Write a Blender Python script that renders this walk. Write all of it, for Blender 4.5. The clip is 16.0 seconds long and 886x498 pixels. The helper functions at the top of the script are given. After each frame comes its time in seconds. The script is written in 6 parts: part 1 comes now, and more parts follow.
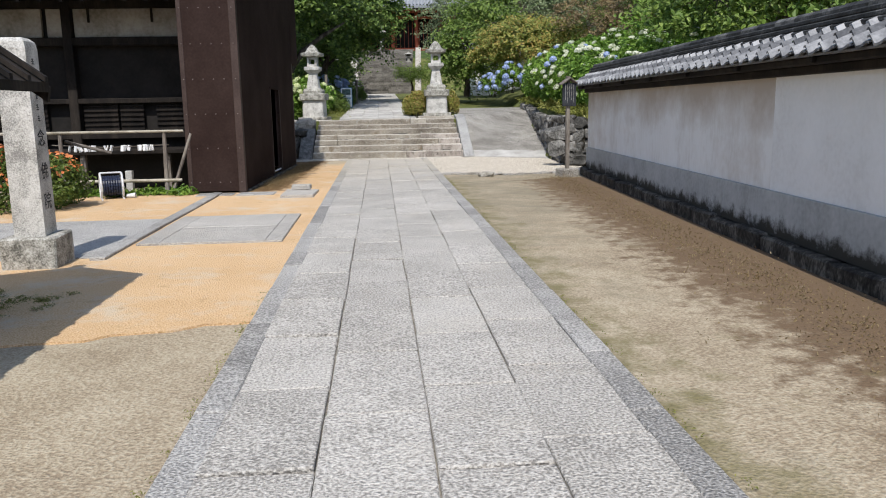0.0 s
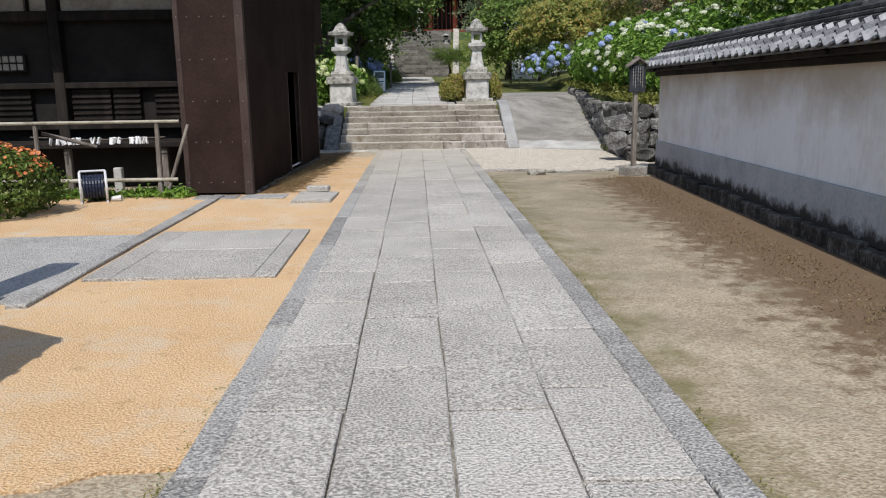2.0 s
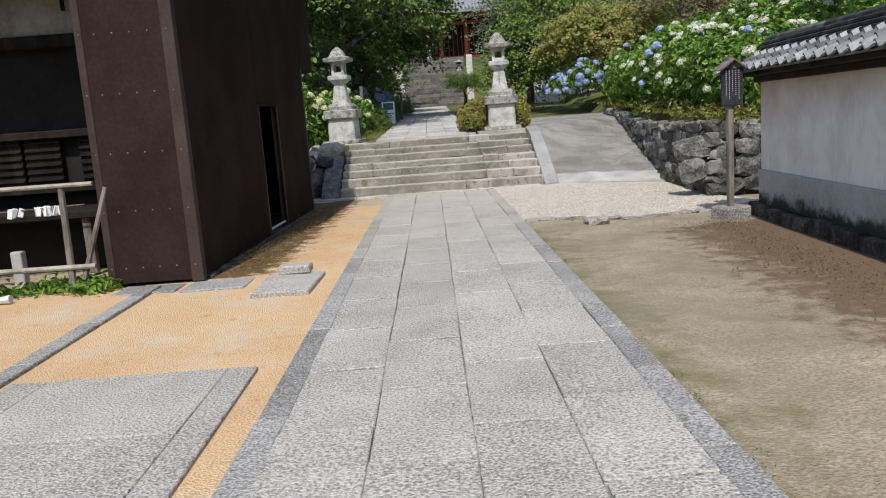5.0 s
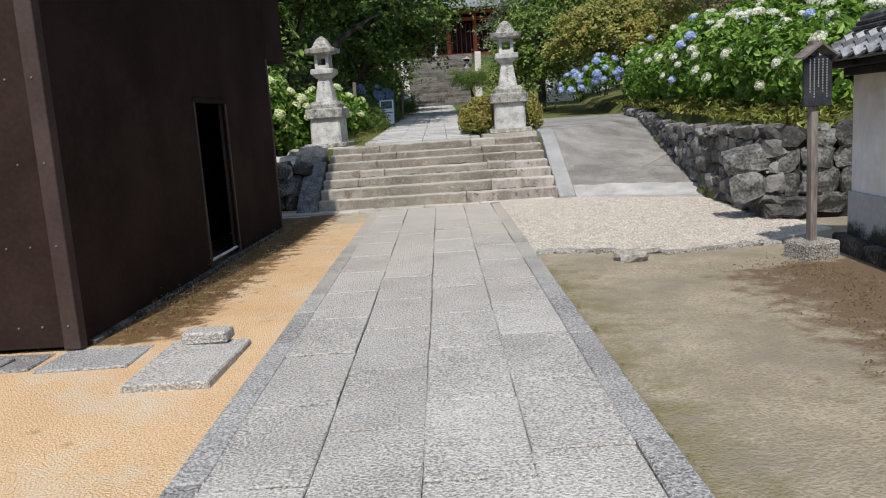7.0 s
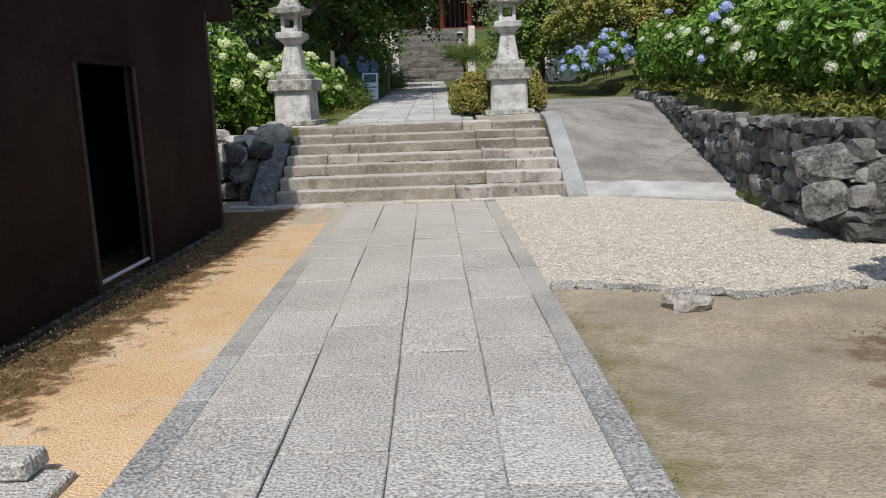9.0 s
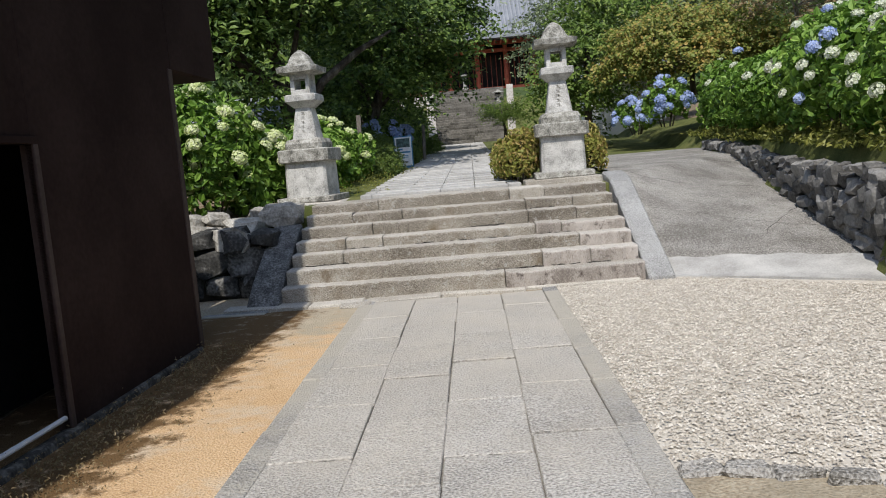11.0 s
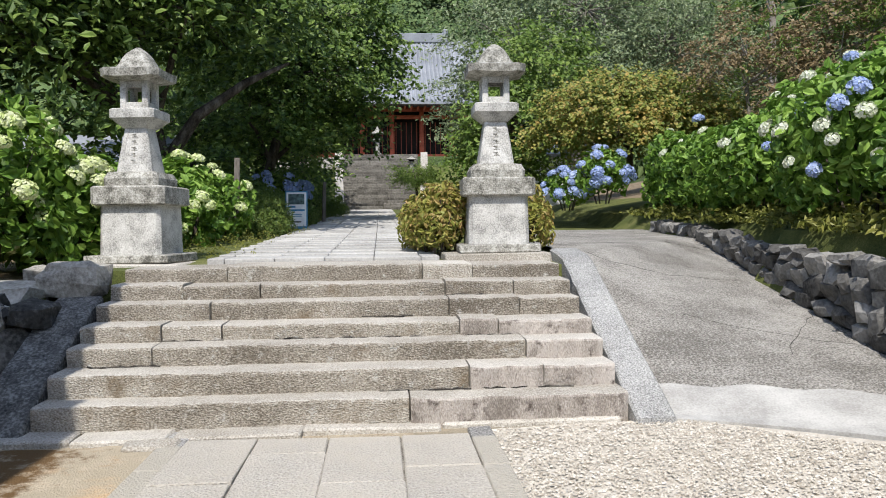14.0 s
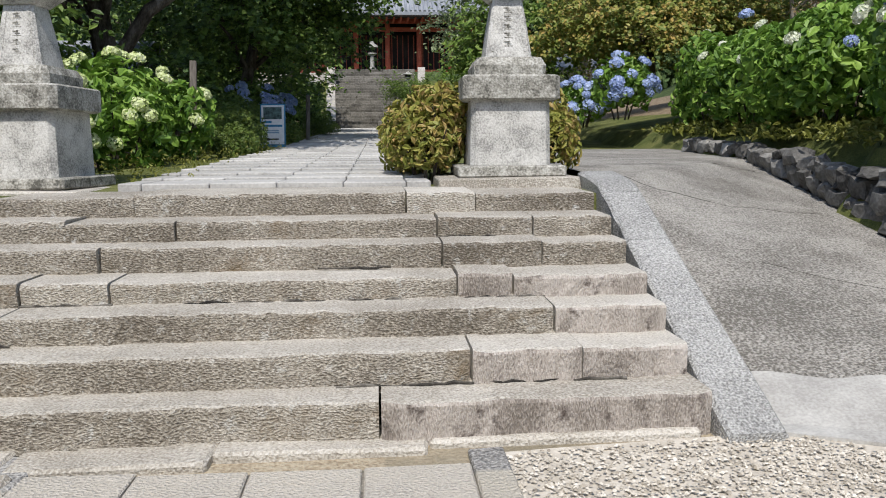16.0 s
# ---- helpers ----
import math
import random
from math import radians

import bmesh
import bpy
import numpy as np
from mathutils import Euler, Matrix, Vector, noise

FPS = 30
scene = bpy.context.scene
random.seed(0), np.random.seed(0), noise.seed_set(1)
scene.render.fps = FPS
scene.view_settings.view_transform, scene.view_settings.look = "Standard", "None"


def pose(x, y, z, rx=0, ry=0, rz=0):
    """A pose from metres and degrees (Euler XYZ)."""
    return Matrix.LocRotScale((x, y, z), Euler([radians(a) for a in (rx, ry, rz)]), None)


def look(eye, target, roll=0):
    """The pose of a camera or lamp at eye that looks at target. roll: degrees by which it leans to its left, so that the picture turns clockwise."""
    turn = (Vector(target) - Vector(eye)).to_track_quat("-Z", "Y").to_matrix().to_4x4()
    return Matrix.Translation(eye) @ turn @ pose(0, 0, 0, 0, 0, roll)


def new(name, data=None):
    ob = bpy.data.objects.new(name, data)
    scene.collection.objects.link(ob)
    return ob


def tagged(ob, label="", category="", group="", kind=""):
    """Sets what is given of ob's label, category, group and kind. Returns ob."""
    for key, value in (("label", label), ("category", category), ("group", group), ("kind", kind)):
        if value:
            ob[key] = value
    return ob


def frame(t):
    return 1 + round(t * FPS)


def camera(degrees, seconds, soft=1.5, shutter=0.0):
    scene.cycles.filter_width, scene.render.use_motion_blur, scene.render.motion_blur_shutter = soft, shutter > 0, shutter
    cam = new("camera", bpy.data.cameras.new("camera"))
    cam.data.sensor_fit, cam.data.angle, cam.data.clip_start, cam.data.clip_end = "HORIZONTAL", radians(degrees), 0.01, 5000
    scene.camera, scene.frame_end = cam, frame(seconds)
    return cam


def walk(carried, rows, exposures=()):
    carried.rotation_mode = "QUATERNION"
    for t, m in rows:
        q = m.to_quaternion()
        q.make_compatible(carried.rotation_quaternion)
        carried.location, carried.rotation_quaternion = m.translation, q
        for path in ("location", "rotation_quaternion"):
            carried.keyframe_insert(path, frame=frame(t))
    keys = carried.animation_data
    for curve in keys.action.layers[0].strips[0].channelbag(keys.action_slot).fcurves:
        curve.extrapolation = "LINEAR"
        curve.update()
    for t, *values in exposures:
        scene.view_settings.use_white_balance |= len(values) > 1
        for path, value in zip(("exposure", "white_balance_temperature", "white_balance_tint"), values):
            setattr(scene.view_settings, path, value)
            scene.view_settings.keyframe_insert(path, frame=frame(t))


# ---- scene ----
cam = camera(59.1, 16.0, 1.05)
PATH = [
    (0, (-0.183, -22.76, 1.442), (-0.031, -20.798, 1.083), -1.0),
    (0.5, (-0.181, -22.18, 1.47), (-0.079, -20.216, 1.108), -1.9),
    (1, (-0.14, -21.635, 1.492), (-0.186, -19.663, 1.159), -2.0),
    (1.5, (-0.151, -21.008, 1.475), (-0.192, -19.047, 1.084), -1.3),
    (2, (-0.117, -20.385, 1.485), (-0.056, -18.426, 1.087), -0.9),
    (2.5, (-0.172, -19.766, 1.486), (-0.174, -17.801, 1.115), -1.2),
    (3, (-0.132, -19.156, 1.487), (-0.061, -17.191, 1.122), -1.7),
    (3.5, (-0.172, -18.587, 1.497), (-0.172, -16.61, 1.198), -2.4),
    (4, (-0.152, -18.004, 1.481), (-0.116, -16.031, 1.158), -3.6),
    (4.2, (-0.165, -17.725, 1.477), (-0.16, -15.749, 1.167), -3.9),
    (6.3, (0.123, -15.068, 1.475), (0.143, -13.1, 1.124), -4.7),
    (6.5, (0.145, -14.79, 1.488), (0.128, -12.817, 1.161), -5.0),
    (7, (0.179, -14.201, 1.497), (0.165, -12.227, 1.173), -3.8),
    (7.5, (0.273, -13.543, 1.485), (0.346, -11.58, 1.108), -3.0),
    (8, (0.238, -12.903, 1.484), (0.237, -10.933, 1.14), -1.4),
    (8.2, (0.245, -12.691, 1.516), (0.249, -10.723, 1.162), -1.5),
    (10.3, (0.25, -10.11, 1.495), (0.247, -8.148, 1.105), -2.8),
    (10.5, (0.252, -9.875, 1.515), (0.216, -7.909, 1.152), -3.3),
    (11, (0.278, -9.29, 1.555), (0.188, -7.305, 1.331), -4.8),
    (11.5, (0.15, -8.634, 1.535), (0.063, -6.642, 1.38), -2.8),
    (12, (0.22, -7.98, 1.51), (0.222, -5.981, 1.474), -0.4),
    (12.5, (0.285, -7.478, 1.482), (0.279, -5.481, 1.58), -1.4),
    (13, (0.301, -6.965, 1.469), (0.344, -4.968, 1.572), -2.1),
    (13.5, (0.388, -6.427, 1.44), (0.426, -4.427, 1.472), -2.6),
    (14, (0.372, -5.848, 1.434), (0.531, -3.855, 1.379), -0.6),
    (14.5, (0.509, -5.293, 1.412), (0.738, -3.309, 1.32), -0.7),
    (15, (0.476, -4.759, 1.397), (0.579, -2.768, 1.243), -0.4),
    (15.5, (0.531, -4.263, 1.371), (0.711, -2.282, 1.156), -0.8),
    (16, (0.587, -3.775, 1.387), (0.746, -1.798, 1.132), -0.4),
]
walk(cam, [(t, look(eye, target, roll)) for t, eye, target, roll in PATH], [(0.0, 0.36), (1.0, 0.21), (8.0, 0.22), (10.5, 0.17), (11.6, 0.32), (13.0, 0.54), (14.0, 0.56), (14.6, 0.58), (15.2, 0.42), (16.0, 0.31)])

# ---- daylight ----
SUN_DIR = Vector((-0.14, -1.0, 1.38)).normalized()
world = bpy.data.worlds.new("sky")
scene.world = world
world.use_nodes = True
wn = world.node_tree
sky = wn.nodes.new("ShaderNodeTexSky")
sky.sky_type = "NISHITA"
sky.sun_disc = False
sky.sun_elevation = math.asin(SUN_DIR.z)
sky.sun_rotation = math.atan2(SUN_DIR.x, SUN_DIR.y)
wn.links.new(sky.outputs[0], wn.nodes["Background"].inputs[0])
wn.nodes["Background"].inputs[1].default_value = 0.15
sun_data = bpy.data.lights.new("sun", "SUN")
sun_data.energy, sun_data.angle, sun_data.color = 3.4, radians(0.53), (1.0, 0.955, 0.895)
sun = new("sun", sun_data)
sun.matrix_world = look(SUN_DIR * 60, (0, 0, 0))


# ---- materials ----
def surface(name, colors, scale=6.0, fine=60.0, rough=0.85, bump=0.25, metal=0.0, island=0.0, obj_random=0.0,
            translucent=0.0, stretch=(1, 1, 1), speckle=0.0, spec=0.3, big=1.0, crisp=1.0):
    """colors: two or three base colours mixed by noise at two scales. island, obj_random: brightness spread between pieces."""
    m = bpy.data.materials.new(name)
    m.use_nodes = True
    t = m.node_tree
    nd, ln = t.nodes, t.links
    bs = nd["Principled BSDF"]
    co = nd.new("ShaderNodeTexCoord")
    mp = nd.new("ShaderNodeMapping")
    mp.inputs["Scale"].default_value = stretch
    geo = nd.new("ShaderNodeNewGeometry")
    ln.new(geo.outputs["Position"], mp.inputs[0])
    n1 = nd.new("ShaderNodeTexNoise")
    n1.inputs["Scale"].default_value, n1.inputs["Detail"].default_value = scale, 4
    n1.inputs["Roughness"].default_value = 0.62
    n2 = nd.new("ShaderNodeTexNoise")
    n2.inputs["Scale"].default_value, n2.inputs["Detail"].default_value = fine, 2
    ln.new(mp.outputs[0], n1.inputs["Vector"])
    ln.new(mp.outputs[0], n2.inputs["Vector"])
    add = nd.new("ShaderNodeMath")
    add.operation = "MULTIPLY_ADD"
    ln.new(n2.outputs[0], add.inputs[0])
    add.inputs[1].default_value = 0.35 + speckle
    large = nd.new("ShaderNodeMath")
    large.operation = "MULTIPLY_ADD"
    ln.new(n1.outputs[0], large.inputs[0])
    large.inputs[1].default_value, large.inputs[2].default_value = big, 0.5 - 0.5 * big
    ln.new(large.outputs[0], add.inputs[2])
    val = add.outputs[0]
    off = 0.5 * (0.35 + speckle)
    for kind, amount in (("island", island), ("obj", obj_random)):
        if amount:
            src = geo.outputs["Random Per Island"] if kind == "island" else nd.new("ShaderNodeObjectInfo").outputs["Random"]
            a2 = nd.new("ShaderNodeMath")
            a2.operation = "MULTIPLY_ADD"
            ln.new(src, a2.inputs[0])
            a2.inputs[1].default_value = amount
            ln.new(val, a2.inputs[2])
            val = a2.outputs[0]
            off += 0.5 * amount
    ramp = nd.new("ShaderNodeValToRGB")
    spread = (0.17 + 0.40 * (island + obj_random) + 0.10 * speckle) / crisp
    el = ramp.color_ramp.elements
    while len(el) < len(colors):
        el.new(0.5)
    for i, c in enumerate(colors):
        el[i].position = i / (len(colors) - 1)
        el[i].color = (*c, 1)
    rm = nd.new("ShaderNodeMapRange")
    rm.inputs[1].default_value, rm.inputs[2].default_value = 0.5 + off - spread, 0.5 + off + spread
    ln.new(val, rm.inputs[0])
    ln.new(rm.outputs[0], ramp.inputs[0])
    ln.new(ramp.outputs[0], bs.inputs["Base Color"])
    bs.inputs["Roughness"].default_value, bs.inputs["Metallic"].default_value = rough, metal
    bs.inputs["Specular IOR Level"].default_value = spec
    if bump:
        bp = nd.new("ShaderNodeBump")
        bp.inputs["Strength"].default_value, bp.inputs["Distance"].default_value = bump, 0.02
        ln.new(val, bp.inputs["Height"])
        ln.new(bp.outputs[0], bs.inputs["Normal"])
    if translucent:
        tr = nd.new("ShaderNodeBsdfTranslucent")
        ln.new(ramp.outputs[0], tr.inputs["Color"])
        mx = nd.new("ShaderNodeMixShader")
        mx.inputs[0].default_value = translucent
        ln.new(bs.outputs[0], mx.inputs[1])
        ln.new(tr.outputs[0], mx.inputs[2])
        ln.new(mx.outputs[0], nd["Material Output"].inputs[0])
    return m


SAND = surface("orange_sand", [(0.50, 0.31, 0.155), (0.64, 0.43, 0.235), (0.74, 0.55, 0.35)], 1.0, 75, 0.95, 0.7, speckle=1.2, big=0.5, crisp=1.2)
DIRT = surface("packed_dirt", [(0.26, 0.205, 0.14), (0.365, 0.305, 0.215), (0.45, 0.39, 0.29)], 1.4, 55, 0.95, 0.7, speckle=0.9, big=0.7, crisp=1.2)


def stain(m, color, scale, detail, area, level, width):
    """Lays a patchy second colour over a material where area, a list of (axis-mixed) falloffs, lets it."""
    nd, ln = m.node_tree.nodes, m.node_tree.links
    bs = nd["Principled BSDF"]
    src = bs.inputs["Base Color"].links[0].from_socket
    geo = nd.new("ShaderNodeNewGeometry")
    sep = nd.new("ShaderNodeSeparateXYZ")
    ln.new(geo.outputs["Position"], sep.inputs[0])
    nz = nd.new("ShaderNodeTexNoise")
    nz.inputs["Scale"].default_value, nz.inputs["Detail"].default_value, nz.inputs["Roughness"].default_value = scale, detail, 0.72
    ln.new(geo.outputs["Position"], nz.inputs["Vector"])
    total = nz.outputs[0]
    for (ax, ay, *up), off, lo, hi, gain in area:
        dot = nd.new("ShaderNodeMath")
        dot.operation = "MULTIPLY_ADD"
        ln.new(sep.outputs[1], dot.inputs[0])
        dot.inputs[1].default_value, dot.inputs[2].default_value = ay, off
        d2 = nd.new("ShaderNodeMath")
        d2.operation = "MULTIPLY_ADD"
        ln.new(sep.outputs[0], d2.inputs[0])
        d2.inputs[1].default_value = ax
        ln.new(dot.outputs[0], d2.inputs[2])
        if up:
            d3 = nd.new("ShaderNodeMath")
            d3.operation = "MULTIPLY_ADD"
            ln.new(sep.outputs[2], d3.inputs[0])
            d3.inputs[1].default_value = up[0]
            ln.new(d2.outputs[0], d3.inputs[2])
            d2 = d3
        mr = nd.new("ShaderNodeMapRange")
        mr.inputs[1].default_value, mr.inputs[2].default_value = lo, hi
        mr.inputs[3].default_value, mr.inputs[4].default_value = 0.0, gain
        ln.new(d2.outputs[0], mr.inputs[0])
        ad = nd.new("ShaderNodeMath")
        ln.new(total, ad.inputs[0])
        ln.new(mr.outputs[0], ad.inputs[1])
        total = ad.outputs[0]
    cut = nd.new("ShaderNodeMapRange")
    cut.inputs[1].default_value, cut.inputs[2].default_value = level - width, level + width
    ln.new(total, cut.inputs[0])
    mix = nd.new("ShaderNodeMix")
    mix.data_type = "RGBA"
    ln.new(cut.outputs[0], mix.inputs[0])
    ln.new(src, mix.inputs[6])
    mix.inputs[7].default_value = (*color, 1)
    ln.new(mix.outputs[2], bs.inputs["Base Color"])


# leaf litter along the plaster wall, green film beside the kerb
stain(DIRT, (0.235, 0.205, 0.145), 1.1, 7, [((0, 1), 0, -18, -12, 0.20), ((1, 0), 0, 0.6, 0.5, -1.0)], 0.70, 0.14)
stain(DIRT, (0.15, 0.102, 0.062), 5.0, 10, [((1, -0.05), -3.8, -1.35, 0.0, 0.45), ((0, 1), 0, -7.2, -6.2, -1.0)], 0.73, 0.09)
stain(SAND, (0.44, 0.375, 0.275), 1.8, 6, [((0, 1), 0, -3.2, -0.7, 0.5)], 0.78, 0.12)
stain(SAND, (0.62, 0.52, 0.39), 1.5, 7, [], 0.60, 0.10)
stain(SAND, (0.40, 0.25, 0.12), 4.0, 8, [], 0.66, 0.08)
stain(DIRT, (0.19, 0.165, 0.085), 3.0, 6, [((1, 0), 0, 1.75, 1.1, 0.25), ((0, 1), 0, -6.4, -5.6, -1.0), ((1, 0), 0, 1.05, 0.9, -1.0)], 0.70, 0.12)
stain(SAND, (0.15, 0.088, 0.036), 5.0, 8, [((1, -0.036), 2.29, 1.0, 0.45, 0.36), ((0, 1), 0, -8.4, -8.9, -1.0)], 0.74, 0.07)
LITTER = surface("leaf_litter_soil", [(0.10, 0.07, 0.042), (0.20, 0.15, 0.095), (0.33, 0.275, 0.195)], 5, 60, 0.95, 0.6, speckle=0.3)
GRAVEL = surface("pale_gravel", [(0.29, 0.255, 0.205), (0.50, 0.455, 0.385), (0.72, 0.675, 0.595)], 8, 60, 0.85, 0.2, island=0.8)
GRANITE = surface("granite_paving", [(0.22, 0.208, 0.188), (0.435, 0.412, 0.375), (0.62, 0.592, 0.545)], 1.3, 66, 0.88, 0.7, obj_random=0.13, speckle=1.4, big=0.5, crisp=1.15)
stain(GRANITE, (0.52, 0.475, 0.405), 1.1, 5, [((0, 1), 0, -9, -1.5, 0.38)], 0.80, 0.26)
BORDER = surface("dark_granite_kerb", [(0.15, 0.146, 0.138), (0.32, 0.31, 0.293), (0.52, 0.506, 0.48)], 1.6, 66, 0.88, 0.75, obj_random=0.25, speckle=1.4, big=0.6, crisp=1.2)
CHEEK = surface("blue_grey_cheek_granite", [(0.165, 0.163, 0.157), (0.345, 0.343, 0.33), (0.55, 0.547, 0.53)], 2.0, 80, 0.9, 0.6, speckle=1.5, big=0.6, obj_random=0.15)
stain(BORDER, (0.46, 0.425, 0.36), 1.3, 6, [((0, 1), 0, -9, -2.5, 0.5), ((0, 1), 0, -0.6, -0.45, -1.5)], 0.78, 0.2)
STEP = surface("weathered_granite_step", [(0.26, 0.235, 0.196), (0.445, 0.413, 0.358), (0.61, 0.577, 0.52)], 1.6, 75, 0.9, 0.6, obj_random=0.25, speckle=1.0, big=0.8, crisp=1.2)
LANTERN = surface("lantern_granite", [(0.24, 0.235, 0.22), (0.47, 0.46, 0.43), (0.62, 0.61, 0.58)], 5, 70, 0.9, 0.35, speckle=0.45)
# brown-grey far stone, darkened further to hold the trees' shade
FARSTEP = surface("shaded_far_step", [(0.05, 0.046, 0.038), (0.12, 0.112, 0.096), (0.22, 0.205, 0.18)], 1.5, 12, 0.92, 0.4, obj_random=0.3, speckle=0.3)
UPPATH = surface("worn_pale_granite", [(0.29, 0.285, 0.27), (0.41, 0.40, 0.38), (0.53, 0.52, 0.495)], 1.2, 40, 0.9, 0.15, island=0.2, speckle=0.4)
# west cheek's lichened granite, its shade put into the darker colour
SHADEDGRANITE = surface("shaded_lichened_granite", [(0.035, 0.035, 0.034), (0.11, 0.108, 0.10), (0.27, 0.265, 0.25)], 6, 45, 0.9, 0.6, obj_random=0.15, speckle=0.8)
# sunlight on the loose top rocks is put into this paler, warmer colour
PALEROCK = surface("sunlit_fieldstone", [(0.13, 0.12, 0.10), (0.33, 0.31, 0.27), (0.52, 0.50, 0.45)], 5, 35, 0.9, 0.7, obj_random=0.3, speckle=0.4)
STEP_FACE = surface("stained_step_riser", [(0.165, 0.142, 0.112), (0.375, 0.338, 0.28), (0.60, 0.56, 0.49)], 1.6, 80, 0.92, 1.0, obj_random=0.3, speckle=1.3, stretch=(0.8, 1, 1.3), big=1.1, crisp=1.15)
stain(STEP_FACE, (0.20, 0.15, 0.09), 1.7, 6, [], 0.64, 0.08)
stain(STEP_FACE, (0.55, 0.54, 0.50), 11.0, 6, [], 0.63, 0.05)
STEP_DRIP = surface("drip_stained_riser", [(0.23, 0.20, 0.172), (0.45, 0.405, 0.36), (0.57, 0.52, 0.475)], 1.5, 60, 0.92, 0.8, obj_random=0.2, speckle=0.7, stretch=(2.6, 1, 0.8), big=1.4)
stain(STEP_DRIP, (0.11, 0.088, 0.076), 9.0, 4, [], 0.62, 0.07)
MOSSY = surface("lichen_granite", [(0.10, 0.097, 0.083), (0.29, 0.28, 0.245), (0.50, 0.49, 0.45)], 9, 60, 0.9, 0.45, speckle=0.4)
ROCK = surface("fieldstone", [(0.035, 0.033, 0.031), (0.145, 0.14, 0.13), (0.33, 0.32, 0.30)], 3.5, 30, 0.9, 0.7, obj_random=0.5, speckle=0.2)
# weathered black of the wall end; on the west wall it paints in shade
ROCKBLACK = surface("blackened_shaded_fieldstone", [(0.018, 0.018, 0.017), (0.065, 0.063, 0.058), (0.26, 0.255, 0.24)], 4.5, 30, 0.9, 0.8, obj_random=0.3, speckle=0.3)
ROCKDARK = surface("wall_core_soil", [(0.02, 0.018, 0.015), (0.05, 0.045, 0.035)], 4, 40, 0.95, 0.5)
CONCRETE = surface("grey_ramp_concrete", [(0.15, 0.14, 0.122), (0.305, 0.288, 0.258), (0.46, 0.438, 0.40)], 1.5, 60, 0.95, 1.0, speckle=1.3, big=0.9, crisp=1.25)
PALE = surface("pale_concrete", [(0.31, 0.30, 0.28), (0.41, 0.40, 0.375), (0.50, 0.49, 0.46)], 2.5, 60, 0.9, 0.3, speckle=0.2)
PLASTER = surface("white_plaster", [(0.78, 0.775, 0.765), (0.86, 0.86, 0.855), (0.90, 0.90, 0.90)], 0.9, 20, 0.85, 0.08)
PLASTER_OLD = surface("stained_shaded_plaster", [(0.76, 0.74, 0.71), (0.87, 0.865, 0.85), (0.91, 0.908, 0.90)], 1.1, 16, 0.9, 0.1, stretch=(1, 1, 0.4))
# white plaster and paper, greyed in colour to suit the dim hall
DIMPLASTER = surface("dimmed_plaster", [(0.20, 0.18, 0.15), (0.31, 0.285, 0.25), (0.40, 0.375, 0.335)], 1.4, 18, 0.9, 0.1)
DADO = surface("grey_dado_plaster", [(0.32, 0.33, 0.33), (0.42, 0.435, 0.44), (0.50, 0.515, 0.52)], 1.2, 20, 0.85, 0.1)
stain(DADO, (0.045, 0.043, 0.037), 3.5, 8, [((0, 0, 1), 0, 0.40, 0.12, 0.5)], 0.78, 0.10)
# brown stain below the eave, with part of the eave's shade mixed in
stain(PLASTER_OLD, (0.56, 0.49, 0.42), 0.9, 5, [((0, 0, 1), 0, 1.05, 1.65, 0.42)], 0.72, 0.22)
PLINTH = surface("blackened_plinth", [(0.018, 0.017, 0.015), (0.055, 0.05, 0.043), (0.16, 0.15, 0.13)], 5, 40, 0.9, 0.5, stretch=(1, 1, 0.6))
TILE = surface("grey_roof_tile", [(0.045, 0.047, 0.052), (0.16, 0.164, 0.172), (0.36, 0.365, 0.372)], 4, 40, 0.38, 0.2, island=0.6, spec=0.5, crisp=1.3)
RIDGETILE = surface("blackened_ridge_tile", [(0.018, 0.018, 0.019), (0.055, 0.056, 0.057), (0.17, 0.17, 0.165)], 5, 40, 0.7, 0.3, island=0.4, crisp=1.2)
HALLTILE = surface("hall_roof_tile", [(0.16, 0.17, 0.19), (0.24, 0.255, 0.28), (0.33, 0.345, 0.37)], 0.6, 8, 0.6, 0.1, island=0.3)
OLDWOOD = surface("dark_old_timber", [(0.0045, 0.0036, 0.003), (0.012, 0.009, 0.0072), (0.028, 0.022, 0.017)], 3, 40, 0.85, 0.25, stretch=(1, 1, 0.25))
SLATE = surface("slate_black_board", [(0.012, 0.014, 0.018), (0.028, 0.031, 0.038), (0.05, 0.055, 0.064)], 3, 40, 0.7, 0.15)
GREYWOOD = surface("weathered_grey_wood", [(0.07, 0.058, 0.048), (0.15, 0.13, 0.112), (0.26, 0.235, 0.205)], 4, 50, 0.85, 0.3, stretch=(1, 1, 0.2))
BAMBOO = surface("pale_bamboo", [(0.20, 0.175, 0.13), (0.33, 0.30, 0.24), (0.44, 0.41, 0.34)], 4, 40, 0.6, 0.1)
BOXPAINT = surface("brown_painted_steel", [(0.023, 0.0144, 0.0127), (0.0305, 0.0196, 0.017), (0.040, 0.0262, 0.0227)], 0.8, 25, 0.82, 0.03, spec=0.03)
BOXTRIM = surface("brown_painted_trim", [(0.040, 0.027, 0.024), (0.055, 0.038, 0.033), (0.07, 0.05, 0.044)], 1.5, 30, 0.6, 0.03, spec=0.15)
RIVET = surface("grey_rivet", [(0.12, 0.10, 0.095), (0.22, 0.19, 0.18)], 20, 90, 0.5, 0.0, metal=0.3)
DARKIN = surface("dark_interior", [(0.010, 0.009, 0.008), (0.022, 0.019, 0.017)], 2, 20, 0.9, 0.1)
